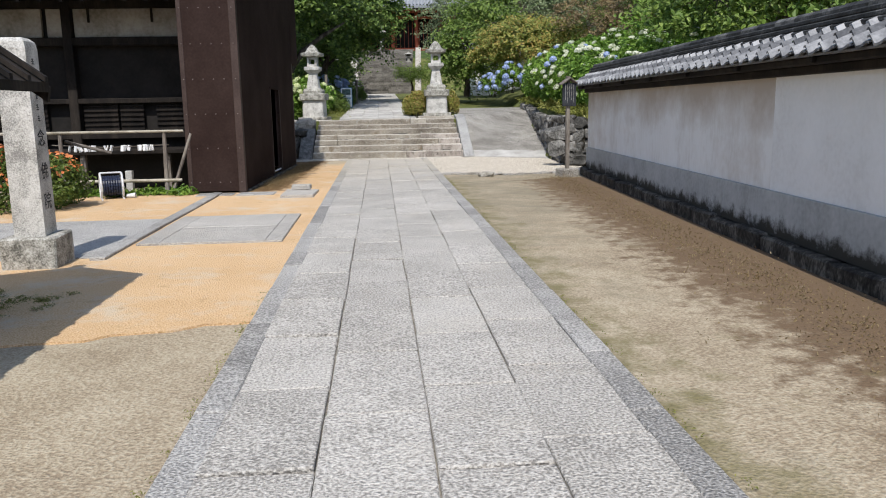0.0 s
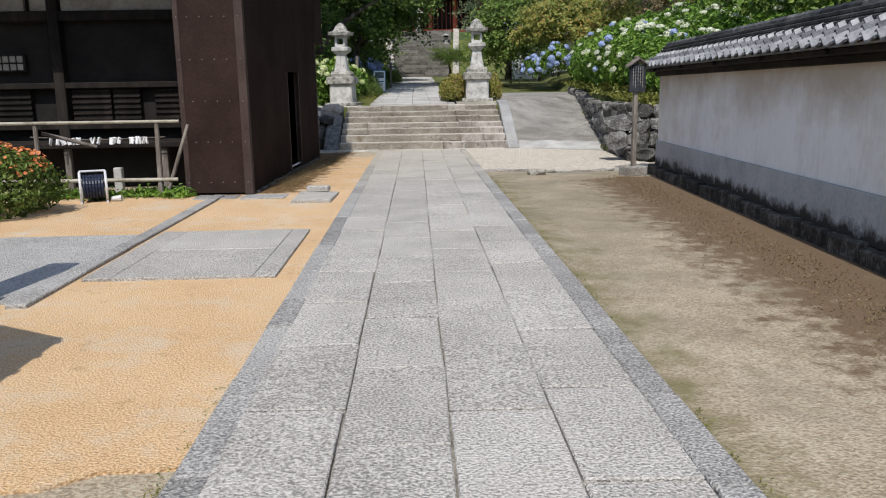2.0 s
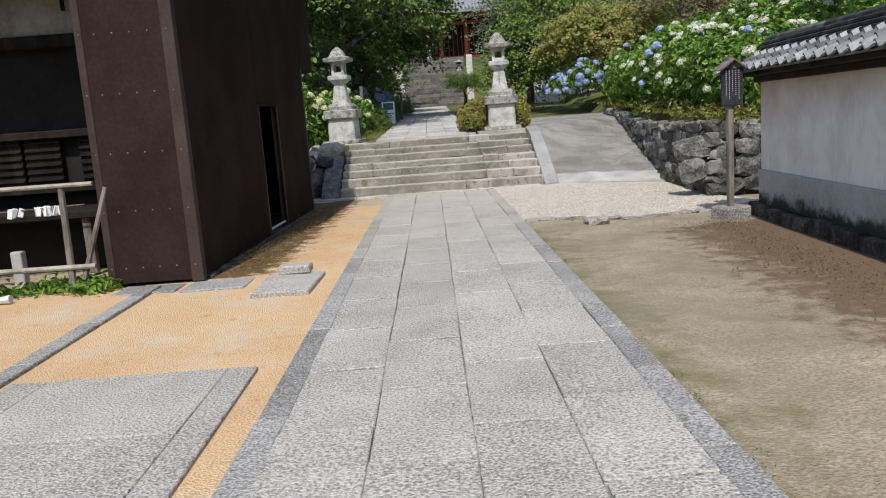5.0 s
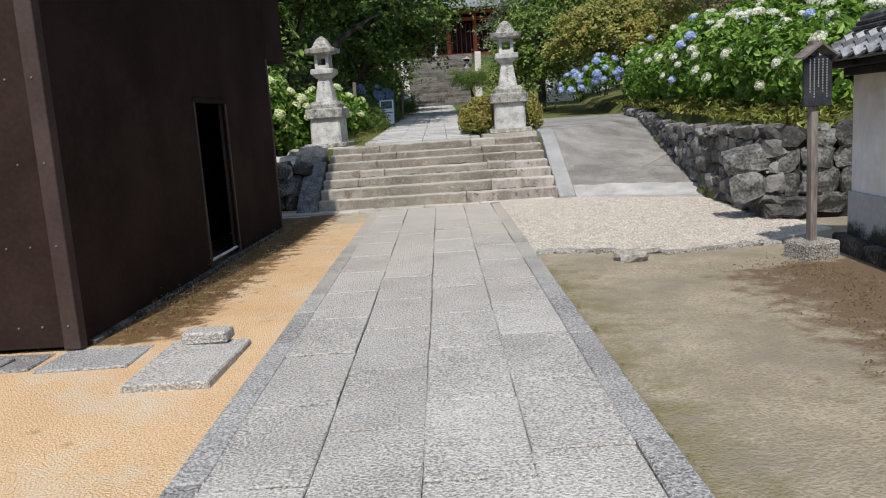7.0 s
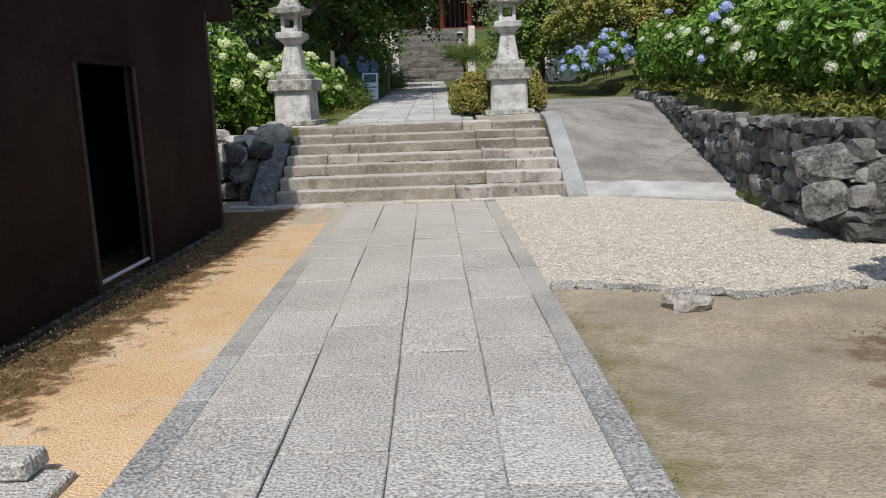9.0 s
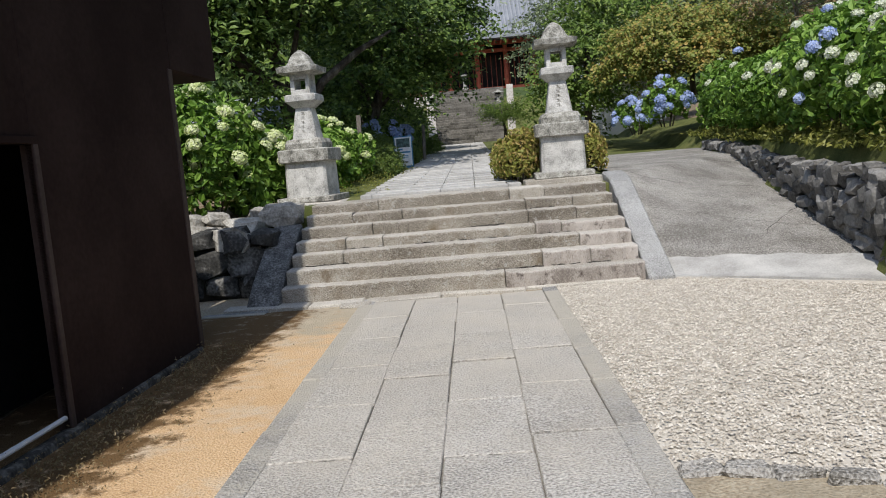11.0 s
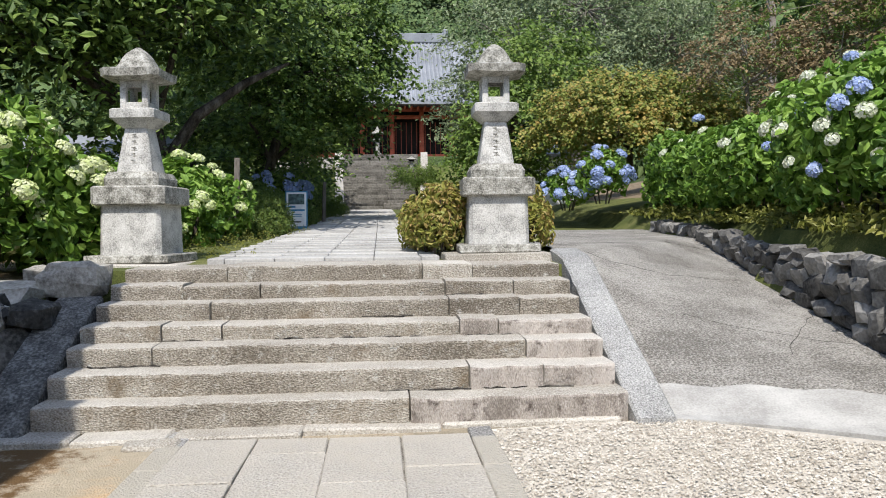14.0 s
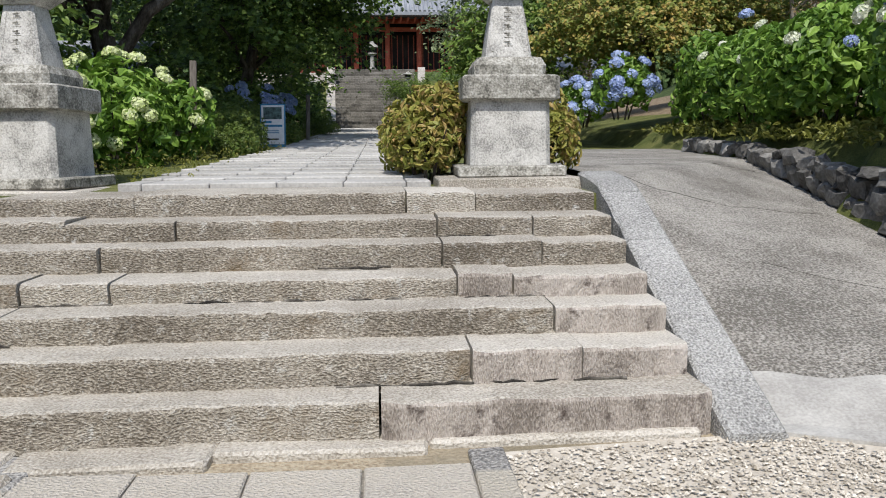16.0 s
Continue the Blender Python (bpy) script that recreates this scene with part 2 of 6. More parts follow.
REDWOOD = surface("vermilion_timber", [(0.22, 0.05, 0.028), (0.32, 0.075, 0.04), (0.40, 0.12, 0.07)], 1, 12, 0.7, 0.1)
WHITE = surface("white_paper", [(0.66, 0.67, 0.68), (0.80, 0.80, 0.80)], 12, 60, 0.7, 0.05)
INK = surface("dark_ink", [(0.02, 0.02, 0.022), (0.04, 0.04, 0.04)], 20, 80, 0.8, 0.0)
BLUE = surface("blue_paint", [(0.03, 0.16, 0.30), (0.05, 0.22, 0.38)], 10, 60, 0.5, 0.0)
NAVY = surface("navy_hose_rubber", [(0.015, 0.02, 0.04), (0.03, 0.04, 0.075)], 20, 60, 0.45, 0.1)
PLASTIC = surface("pale_grey_plastic", [(0.55, 0.56, 0.58), (0.68, 0.69, 0.70)], 8, 50, 0.4, 0.02, spec=0.5)
PICTURE = surface("printed_picture", [(0.02, 0.035, 0.03), (0.06, 0.10, 0.10), (0.12, 0.22, 0.20)], 14, 60, 0.4, 0.0)
BARK = surface("tree_bark", [(0.025, 0.019, 0.014), (0.075, 0.06, 0.048), (0.16, 0.14, 0.12)], 6, 50, 0.95, 0.8, stretch=(1, 1, 0.35))
PALEBARK = surface("pale_dead_branch", [(0.16, 0.14, 0.12), (0.32, 0.29, 0.25)], 8, 40, 0.9, 0.4)
JOINTSAND = surface("joint_sand", [(0.11, 0.10, 0.085), (0.21, 0.195, 0.165), (0.33, 0.31, 0.265)], 6, 60, 0.95, 0.3, speckle=0.4)
WOODFLOOR = surface("forest_undergrowth", [(0.02, 0.035, 0.012), (0.045, 0.07, 0.02), (0.09, 0.12, 0.04)], 0.7, 6, 0.95, 0.4, speckle=0.3)
GRASS = surface("short_grass", [(0.05, 0.065, 0.016), (0.10, 0.115, 0.03), (0.17, 0.17, 0.06)], 2.2, 70, 0.95, 0.5, speckle=0.3)


def leaf_material(name, a, b, c, trans=0.28, rough=0.5):
    return surface(name, [a, b, c], 1.1, 14, rough, 0.0, island=0.75, translucent=trans, spec=0.35)


LEAF_HYD = leaf_material("hydrangea_leaf", (0.05, 0.11, 0.014), (0.14, 0.26, 0.034), (0.31, 0.46, 0.095))
LEAF_DARK = leaf_material("dark_broad_leaf", (0.028, 0.058, 0.012), (0.10, 0.17, 0.03), (0.27, 0.37, 0.09))
LEAF_MID = leaf_material("green_tree_leaf", (0.06, 0.11, 0.02), (0.14, 0.225, 0.04), (0.26, 0.34, 0.085))
LEAF_GREY = leaf_material("grey_green_leaf", (0.10, 0.14, 0.065), (0.20, 0.255, 0.13), (0.34, 0.39, 0.235), 0.2)
LEAF_MAPLE = leaf_material("yellow_maple_leaf", (0.11, 0.17, 0.03), (0.25, 0.28, 0.06), (0.48, 0.33, 0.10))
LEAF_AZ = leaf_material("azalea_leaf", (0.14, 0.17, 0.03), (0.30, 0.30, 0.065), (0.45, 0.30, 0.13), 0.2)
LEAF_AZG = leaf_material("green_azalea_leaf", (0.045, 0.08, 0.015), (0.10, 0.155, 0.03), (0.18, 0.23, 0.05), 0.2)
LEAF_FAR = leaf_material("forest_leaf", (0.045, 0.085, 0.03), (0.09, 0.145, 0.05), (0.165, 0.225, 0.08), 0.1, 0.8)
LEAF_MOSS = leaf_material("ground_cover_leaf", (0.09, 0.11, 0.02), (0.19, 0.205, 0.04), (0.31, 0.30, 0.08), 0.2)
LEAF_BROWN = leaf_material("dry_brown_leaf", (0.12, 0.085, 0.04), (0.23, 0.17, 0.085), (0.34, 0.27, 0.15), 0.2)
PETAL_WHITE = leaf_material("cream_petal", (0.50, 0.55, 0.36), (0.68, 0.71, 0.55), (0.80, 0.81, 0.72), 0.2)
PETAL_BLUE = leaf_material("blue_petal", (0.22, 0.30, 0.56), (0.36, 0.45, 0.70), (0.56, 0.63, 0.78), 0.2)
PETAL_LIME = leaf_material("lime_white_petal", (0.46, 0.56, 0.18), (0.63, 0.69, 0.36), (0.76, 0.79, 0.54), 0.2)
PETAL_RED = leaf_material("orange_azalea_petal", (0.50, 0.13, 0.04), (0.66, 0.22, 0.07), (0.72, 0.32, 0.16), 0.2)


# ---- mesh helpers ----
rng = np.random.default_rng(7)


class Shape:
    """Vertices and faces of one mesh."""

    def __init__(self):
        self.v, self.f = [], []

    def box(self, x0, x1, y0, y1, z0, z1, c=0.0, jit=0.0, m=None):
        cx, cy, cz = (x0 + x1) / 2, (y0 + y1) / 2, (z0 + z1) / 2
        h = [abs(x1 - x0) / 2, abs(y1 - y0) / 2, abs(z1 - z0) / 2]
        c = min(c, *(0.45 * a for a in h))
        base, corners = len(self.v), []
        signs = [(i, j, k) for i in (-1, 1) for j in (-1, 1) for k in (-1, 1)]
        if c <= 0:
            for s in signs:
                corners.append(Vector((cx + s[0] * h[0], cy + s[1] * h[1], cz + s[2] * h[2])))
        else:
            for s in signs:
                j = [random.uniform(-jit, jit) for _ in range(3)]
                for ax in range(3):
                    p = [s[a] * (h[a] - (0 if a == ax else c)) + j[a] for a in range(3)]
                    corners.append(Vector((cx + p[0], cy + p[1], cz + p[2])))
        self.v += [(m @ p if m else p)[:] for p in corners]
        idx = {s: i for i, s in enumerate(signs)}
        k = 3 if c > 0 else 1

        def vid(s, ax):
            return base + idx[s] * k + (ax if c > 0 else 0)

        for ax in range(3):
            b, d = (ax + 1) % 3, (ax + 2) % 3
            for sg in (-1, 1):
                ring = []
                for sb, sd in ((-1, -1), (1, -1), (1, 1), (-1, 1)):
                    s = [0, 0, 0]
                    s[ax], s[b], s[d] = sg, sb, sd
                    ring.append(vid(tuple(s), ax))
                self.f.append(tuple(ring if sg > 0 else ring[::-1]))
            if c > 0:
                for sb in (-1, 1):
                    for sd in (-1, 1):
                        s, e = [0, 0, 0], [0, 0, 0]
                        s[ax], s[b], s[d] = -1, sb, sd
                        e[ax], e[b], e[d] = 1, sb, sd
                        q = [vid(tuple(s), b), vid(tuple(e), b), vid(tuple(e), d), vid(tuple(s), d)]
                        self.f.append(tuple(q if sb * sd < 0 else q[::-1]))
        if c > 0:
            for s in signs:
                q = [vid(s, 0), vid(s, 1), vid(s, 2)]
                self.f.append(tuple(q if s[0] * s[1] * s[2] > 0 else q[::-1]))
        return self

    def rings(self, rings, close=True):
        """Loft of equal-length rings of points."""
        base, n = len(self.v), len(rings[0])
        for r in rings:
            self.v += [tuple(p) for p in r]
        for i in range(len(rings) - 1):
            for j in range(n):
                a, b = base + i * n + j, base + i * n + (j + 1) % n
                self.f.append((a, b, b + n, a + n))
        if close:
            self.f.append(tuple(range(base + n - 1, base - 1, -1)))
            self.f.append(tuple(range(base + (len(rings) - 1) * n, base + len(rings) * n)))
        return self

    def lathe(self, profile, n=12, at=(0, 0, 0), square=False):
        rings = []
        for r, z in profile:
            if square:
                c = 0.12 * r
                pts = [(r - c, -r), (r, -r + c), (r, r - c), (r - c, r), (-r + c, r), (-r, r - c), (-r, -r + c), (-r + c, -r)]
                rings.append([(at[0] + x, at[1] + y, at[2] + z) for x, y in pts])
            else:
                rings.append([(at[0] + r * math.cos(2 * math.pi * i / n), at[1] + r * math.sin(2 * math.pi * i / n), at[2] + z) for i in range(n)])
        return self.rings(rings)

    def tube(self, pts, radii, n=7):
        pts = [Vector(p) for p in pts]
        rings = []
        for i, p in enumerate(pts):
            d = (pts[min(i + 1, len(pts) - 1)] - pts[max(i - 1, 0)]).normalized()
            u = d.orthogonal().normalized() if i == 0 else (u - d * u.dot(d)).normalized()
            w = d.cross(u)
            rings.append([p + (u * math.cos(2 * math.pi * k / n) + w * math.sin(2 * math.pi * k / n)) * radii[i] for k in range(n)])
        return self.rings(rings)

    def mesh(self, name, mat, smooth=False):
        me = bpy.data.meshes.new(name)
        me.from_pydata([tuple(p) for p in self.v], [], self.f)
        for mm in mat if isinstance(mat, (list, tuple)) else [mat]:
            me.materials.append(mm)
        if smooth:
            me.polygons.foreach_set("use_smooth", [True] * len(me.polygons))
        me.update()
        return me


def part(name, shape, mat, parent=None, label="", smooth=False, m=None):
    me = shape if isinstance(shape, bpy.types.Mesh) else shape.mesh(name, mat, smooth)
    ob = new(name, me)
    if parent is not None:
        ob.parent = parent
    if m is not None:
        ob.matrix_basis = m
    return tagged(ob, label)


def thing(name, label, category, at=(0, 0, 0), group="", kind="", turn=0.0):
    e = new(name)
    e.empty_display_size = 0.2
    e.matrix_basis = pose(*at, 0, 0, turn)
    return tagged(e, label, category, group, kind)


def structure(name, shape, mat, label, category, smooth=False):
    return tagged(part(name, shape, mat, None, "", smooth), label, category, "", "structure")


def leaves_mesh(name, mat, pos, nrm, size, aspect=0.55, fold=0.18, droop=0.0):
    """Many folded leaves, two quads each, at pos, facing nrm."""
    n = len(pos)
    pos, nrm = np.asarray(pos, float), np.asarray(nrm, float)
    nrm /= np.linalg.norm(nrm, axis=1, keepdims=True) + 1e-9
    a = rng.normal(size=(n, 3))
    a[:, 2] -= droop
    t = a - nrm * (a * nrm).sum(1, keepdims=True)
    t /= np.linalg.norm(t, axis=1, keepdims=True) + 1e-9
    s = np.cross(nrm, t)
    L = (np.asarray(size) * rng.uniform(0.6, 1.3, n))[:, None]
    W = L * aspect
    v = np.stack([pos - t * L * 0.5, pos - t * L * 0.1 + s * W * 0.5 + nrm * L * fold, pos + t * L * 0.28 + s * W * 0.38 + nrm * L * fold,
                  pos + t * L * 0.5 - nrm * L * fold * 0.6, pos + t * L * 0.28 - s * W * 0.38 + nrm * L * fold,
                  pos - t * L * 0.1 - s * W * 0.5 + nrm * L * fold], 1).reshape(-1, 3)
    b = (np.arange(n) * 6)[:, None]
    f = np.concatenate([b + np.array([0, 1, 2, 3]), b + np.array([0, 3, 4, 5])], 1).reshape(-1, 4)
    me = bpy.data.meshes.new(name)
    me.from_pydata(v.tolist(), [], f.tolist())
    me.materials.append(mat)
    me.update()
    return me


def blob_points(centre, radii, n, shell=0.55, low=-0.6, lumps=9, seed=0):
    """Points near the surface of a lumpy mound, with outward normals."""
    r = np.random.default_rng(seed)
    d = r.normal(size=(n * 2, 3))
    d /= np.linalg.norm(d, axis=1, keepdims=True)
    d = d[d[:, 2] > low][:n]
    lump = r.normal(size=(lumps, 3))
    lump /= np.linalg.norm(lump, axis=1, keepdims=True)
    bulge = np.clip((d @ lump.T - 0.7) / 0.3, 0, 1).max(1)
    rad = (shell + (1 - shell) * r.random(len(d)) ** 0.45) * (0.80 + 0.28 * bulge)
    p = np.asarray(centre) + d * rad[:, None] * np.asarray(radii)
    nn = d / np.asarray(radii) * np.mean(radii) + r.normal(size=d.shape) * 0.8 + np.array([0, -0.15, 0.45])
    return p, nn


# ---- the ground and its levels ----
STAIR_X0, STAIR_X1 = -2.10, 2.21
STEP_Y = [-0.17, 0.10, 0.41, 0.71, 1.04, 1.34, 1.71]
STEP_Z = [0.0, 0.195, 0.375, 0.52, 0.66, 0.81, 0.945, 1.083]
STEPS, TOP_Z = 7, 1.083


def rw_x(y):
    """Line of the fieldstone wall beside the ramp."""
    return 4.20 + 0.097 * (y + 4.35)


def upper_z(y):
    return float(np.interp(y, [1.6, 13, 36, 46, 60, 75, 150, 260, 420], [TOP_Z, 1.44, 2.42, 6.25, 6.4, 8.0, 52, 120, 150]))


def ramp_z(x, y):
    k = min(max((x - 2.5) / 2.6, 0), 1)
    y0, run = -0.1 - 1.5 * k, 2.8 + 4.6 * k
    s = min(max((y - y0) / run, 0), 1)
    top = upper_z(max(y, 1.7)) + 0.02
    return s * top


def ground_z(x, y):
    side = max(0, abs(x - 1) - 16) * 0.42
    if y > 60:
        return upper_z(y) + side
    up = upper_z(y) - 0.05 if y > 1.95 else -0.03
    if x < -2.6:
        bank = -0.03 if y < 1.05 else 0.82 + 0.05 * (y - 0.95) + 0.04 * min(-2.6 - x, 6)
        return bank + side * 0.4
    if x <= 2.5:
        return up
    if x < rw_x(max(y, -4.35)) + 0.25 and y > -4.2:
        return ramp_z(x, y) - 0.08
    if y < -4.2 and x < 8.2:
        return -0.03
    d = x - rw_x(max(y, -4.35))
    return 1.05 + 0.035 * (y + 4.35) * (y < 46) + 0.18 * min(max(d, 0), 8) + max(0, d - 8) * 0.45 if y > -4.2 else min(0.4 * max(x - 8.2, 0), 2.2) + max(0, x - 14) * 0.4


gx = sorted(set([-700, -400, -200, -120, -70, -45, -30, -22, -17, -14] + [round(-12 + 0.4 * i, 2) for i in range(66)] + [-2.62, -2.58, 2.48, 2.52, 15, 17, 20, 25, 32, 45, 70, 120, 200, 400, 700]))
gy = sorted(set([-600, -250, -100, -60, -40, -30] + [round(-26 + 0.5 * i, 2) for i in range(50)] + [-4.25, -4.1, -1.0, -0.5, 0, 0.4, 0.9, 1.0, 1.3, 1.62, 1.9] + [round(2 + 0.6 * i, 2) for i in range(78)] + [50, 54, 60, 68, 75, 90, 110, 130, 150, 180, 220, 260, 330, 420, 600]))
g = Shape()
g.v = [(x, y, ground_z(x, y)) for y in gy for x in gx]
nx = len(gx)
g.f = [(j * nx + i, j * nx + i + 1, (j + 1) * nx + i + 1, (j + 1) * nx + i) for j in range(len(gy) - 1) for i in range(nx - 1)]
ground = structure("ground", g, [DIRT, GRASS, LITTER, WOODFLOOR], "packed beige dirt rising to grassy banks and wooded slopes", "ground")
kinds = []
for (a, b, c, d) in g.f:
    x, y = (g.v[a][0] + g.v[c][0]) / 2, (g.v[a][1] + g.v[c][1]) / 2
    kinds.append(0 if (y < 0.95 and x < 4.4) or (y < -4.2 and x < 8) else (3 if y > 44 or abs(x) > 16 else (2 if (x < -3.2 or x > 9) else 1)))
ground.data.polygons.foreach_set("material_index", kinds)


def sheet(name, outline, z, mat, label, thick=0.05, kind_name="ground"):
    """A thin slab over a plan outline."""
    s = Shape()
    s.rings([[(x, y, z - thick) for x, y in outline], [(x, y, z) for x, y in outline]])
    return structure(name, s, mat, label, kind_name)


def wavy(pts, amp, step=0.35, seed=1):
    r = random.Random(seed)
    out = []
    for (x0, y0), (x1, y1) in zip(pts, pts[1:] + pts[:1]):
        n = max(1, int(math.hypot(x1 - x0, y1 - y0) / step))
        for i in range(n):
            out.append((x0 + (x1 - x0) * i / n + r.uniform(-amp, amp), y0 + (y1 - y0) * i / n + r.uniform(-amp, amp)))
    return out


sheet("sand_area", wavy([(-8.5, -17.9), (-2.5, -17.75), (-1.08, -17.35), (-1.08, -0.5), (-3.2, -0.5), (-3.2, -8.6), (-8.5, -8.7)], 0.05, 0.18), -0.014, SAND,
      "orange decomposed granite sand raked smooth beside the path", kind_name="sand")
sheet("grey_paved_strip", [(-9.0, -14.75), (-3.12, -14.72), (-3.14, -11.9), (-9.0, -11.95)], -0.004, BORDER, "grey stone paved strip across the sand", kind_name="paving")
sheet("gravel_bed", wavy([(1.12, -5.6), (1.7, -5.75), (2.6, -6.15), (3.5, -5.95), (4.6, -5.3), (4.4, -1.4), (2.55, -0.2), (1.12, -0.35)], 0.02, 0.4, 3), -0.012, GRAVEL,
      "bed of pale gravel between path and ramp", kind_name="gravel")

# ramp
rp = Shape()
rx = [2.505 + 0.1 * i for i in range(42)]
ry = [-2.0 + 0.2 * i for i in range(60)]
cells = {}
for j, y in enumerate(ry):
    for i, x in enumerate(rx):
        cells[i, j] = len(rp.v)
        xx = min(x, rw_x(y) + 0.12)
        rp.v.append((xx, y, ramp_z(xx, y) - (0.004 if ramp_z(xx, y) > 0.001 else 0.05)))
for j in range(len(ry) - 1):
    for i in range(len(rx) - 1):
        if rx[i] < rw_x(ry[j]) + 0.12:
            rp.f.append((cells[i, j], cells[i + 1, j], cells[i + 1, j + 1], cells[i, j + 1]))
structure("ramp", rp, CONCRETE, "worn grey concrete ramp climbing beside the stone steps", "ramp", True)

# ---- stone steps ----
stairs = thing("stone_steps", "weathered grey granite steps with cracked block joints", "steps", kind="structure")
JOINTS = [[0.571], [1.04, 1.62], [-1.42, 1.54], [-1.42, -0.94, 1.03, 1.36], [-1.10, 0.97, 1.60], [-1.40, -0.72, 0.96, 1.60], [-1.08, 0.77, 1.26]]
for k, joints in enumerate(JOINTS):
    y = STEP_Y[k]
    xs = [STAIR_X0 + 0.012 * k] + joints + [STAIR_X1 - 0.014 * k]
    for a, b in zip(xs, xs[1:]):
        dy, dz = random.uniform(-0.03, 0.016), random.uniform(-0.014, 0.010)
        deep = 0.75 if k == STEPS - 1 else STEP_Y[k + 1] - y + 0.12
        s = Shape()
        # rows of rings along x give the worn, uneven front edge
        n = max(4, int((b - a) / 0.07))
        rings = []
        z0, z1 = STEP_Z[k] - (0.10 if k == 0 else 0.04), STEP_Z[k + 1] + dz
        for i in range(n + 1):
            x = a + 0.006 + (b - a - 0.012) * i / n
            e = 0.7 if i in (0, n) else 1.0
            w1, w2, w3 = random.uniform(-0.006, 0.006), random.uniform(-0.014, 0.009), random.uniform(-0.010, 0.004)
            yf = y + dy + w1 + (1 - e) * 0.03 - 0.028 * (2.2 - x) / 4.3
            rings.append([(x, yf + 0.010, z0), (x, yf + 0.004 + w1, z0 + 0.04), (x, yf + 0.001 + w2, z1 - 0.05), (x, yf + w2, z1 - 0.026),
                          (x, yf + 0.009 + w2, z1 - 0.007 + w3), (x, yf + 0.032, z1 + w3), (x, y + deep, z1), (x, y + deep, z0)])
        s.rings(rings)
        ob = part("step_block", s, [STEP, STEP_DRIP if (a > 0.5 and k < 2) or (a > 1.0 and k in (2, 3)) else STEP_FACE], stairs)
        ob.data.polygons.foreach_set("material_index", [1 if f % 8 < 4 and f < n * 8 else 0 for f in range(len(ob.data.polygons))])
# dark open joints under some of the blocks
for k, a, b in ((3, -1.42, -0.9), (3, -0.55, 0.75), (1, 0.35, 1.05), (5, 0.95, 1.35), (2, -1.9, -1.3), (4, 0.2, 0.7), (1, 1.1, 1.9), (3, 1.0, 1.6)):
    pts = []
    for i in range(int((b - a) / 0.05) + 1):
        x = a + i * 0.05
        pts.append((x, STEP_Y[k] - 0.02 - 0.028 * (2.2 - x) / 4.3 + random.uniform(-0.004, 0.006), STEP_Z[k] + random.uniform(-0.004, 0.012)))
    part("open_joint", Shape().tube(pts, [random.uniform(0.004, 0.011) for _ in pts], 6), PLINTH, stairs)
# low stones along the foot of the steps
foot = thing("foot_stones", "row of low rough granite slabs at the stair foot", "stone slab", kind="structure")
for a, b, y0, y1 in ((-2.75, -1.75, -0.42, -0.10), (-1.74, -1.10, -0.44, -0.06), (-1.09, -0.2, -0.40, -0.03), (-0.19, 0.8, -0.30, -0.02), (0.81, 2.15, -0.22, -0.02)):
    part("foot_slab", Shape().box(a, b, y0, y1, -0.12, 0.022 if a < -1.2 else 0.012, 0.015, 0.012), STEP, foot)
for a, b, y0, y1 in ((-1.35, -0.98, -0.62, -0.47),):
    part("foot_slab", Shape().box(a, b, y0, y1, -0.12, 0.016, 0.02, 0.02), STEP, foot)


def cheek(name, label, x0, x1, pts, cuts, mat):
    """A sloping stone band beside the steps, cut into blocks. pts: (y, z) of its top line."""
    e = thing(name, label, "stair cheek", kind="structure")
    ys = [p[0] for p in pts]
    zs = [p[1] for p in pts]
    for a, b in zip(cuts, cuts[1:]):
        s = Shape()
        rings = []
        for i in range(7):
            y = a + 0.004 + (b - a - 0.008) * i / 6
            z = float(np.interp(y, ys, zs))
            j = random.uniform(-0.006, 0.006)
            rings.append([(x0 + j, y, z - 0.42), (x0 + j, y, z - 0.02), (x0 + 0.02, y, z), (x1 - 0.02, y, z + 0.004), (x1, y, z - 0.02), (x1, y, z - 0.42)])
        s.rings(rings)
        part("cheek_block", s, mat, e)
    return e


cheek("stair_cheek_east", "pale granite sloping band edging the steps", 2.215, 2.515, [(-0.34, 0.03), (-0.26, 0.075), (2.0, 1.13), (2.6, 1.20)], [-0.34, 1.25, 1.85, 2.55], CHEEK)
cheek("stair_cheek_west", "shaded granite sloping band edging the steps", -2.50, -2.105, [(-0.32, 0.02), (-0.22, 0.14), (1.20, 0.84), (1.5, 0.86)], [-0.32, 1.35], SHADEDGRANITE)

# ---- stone lanterns ----

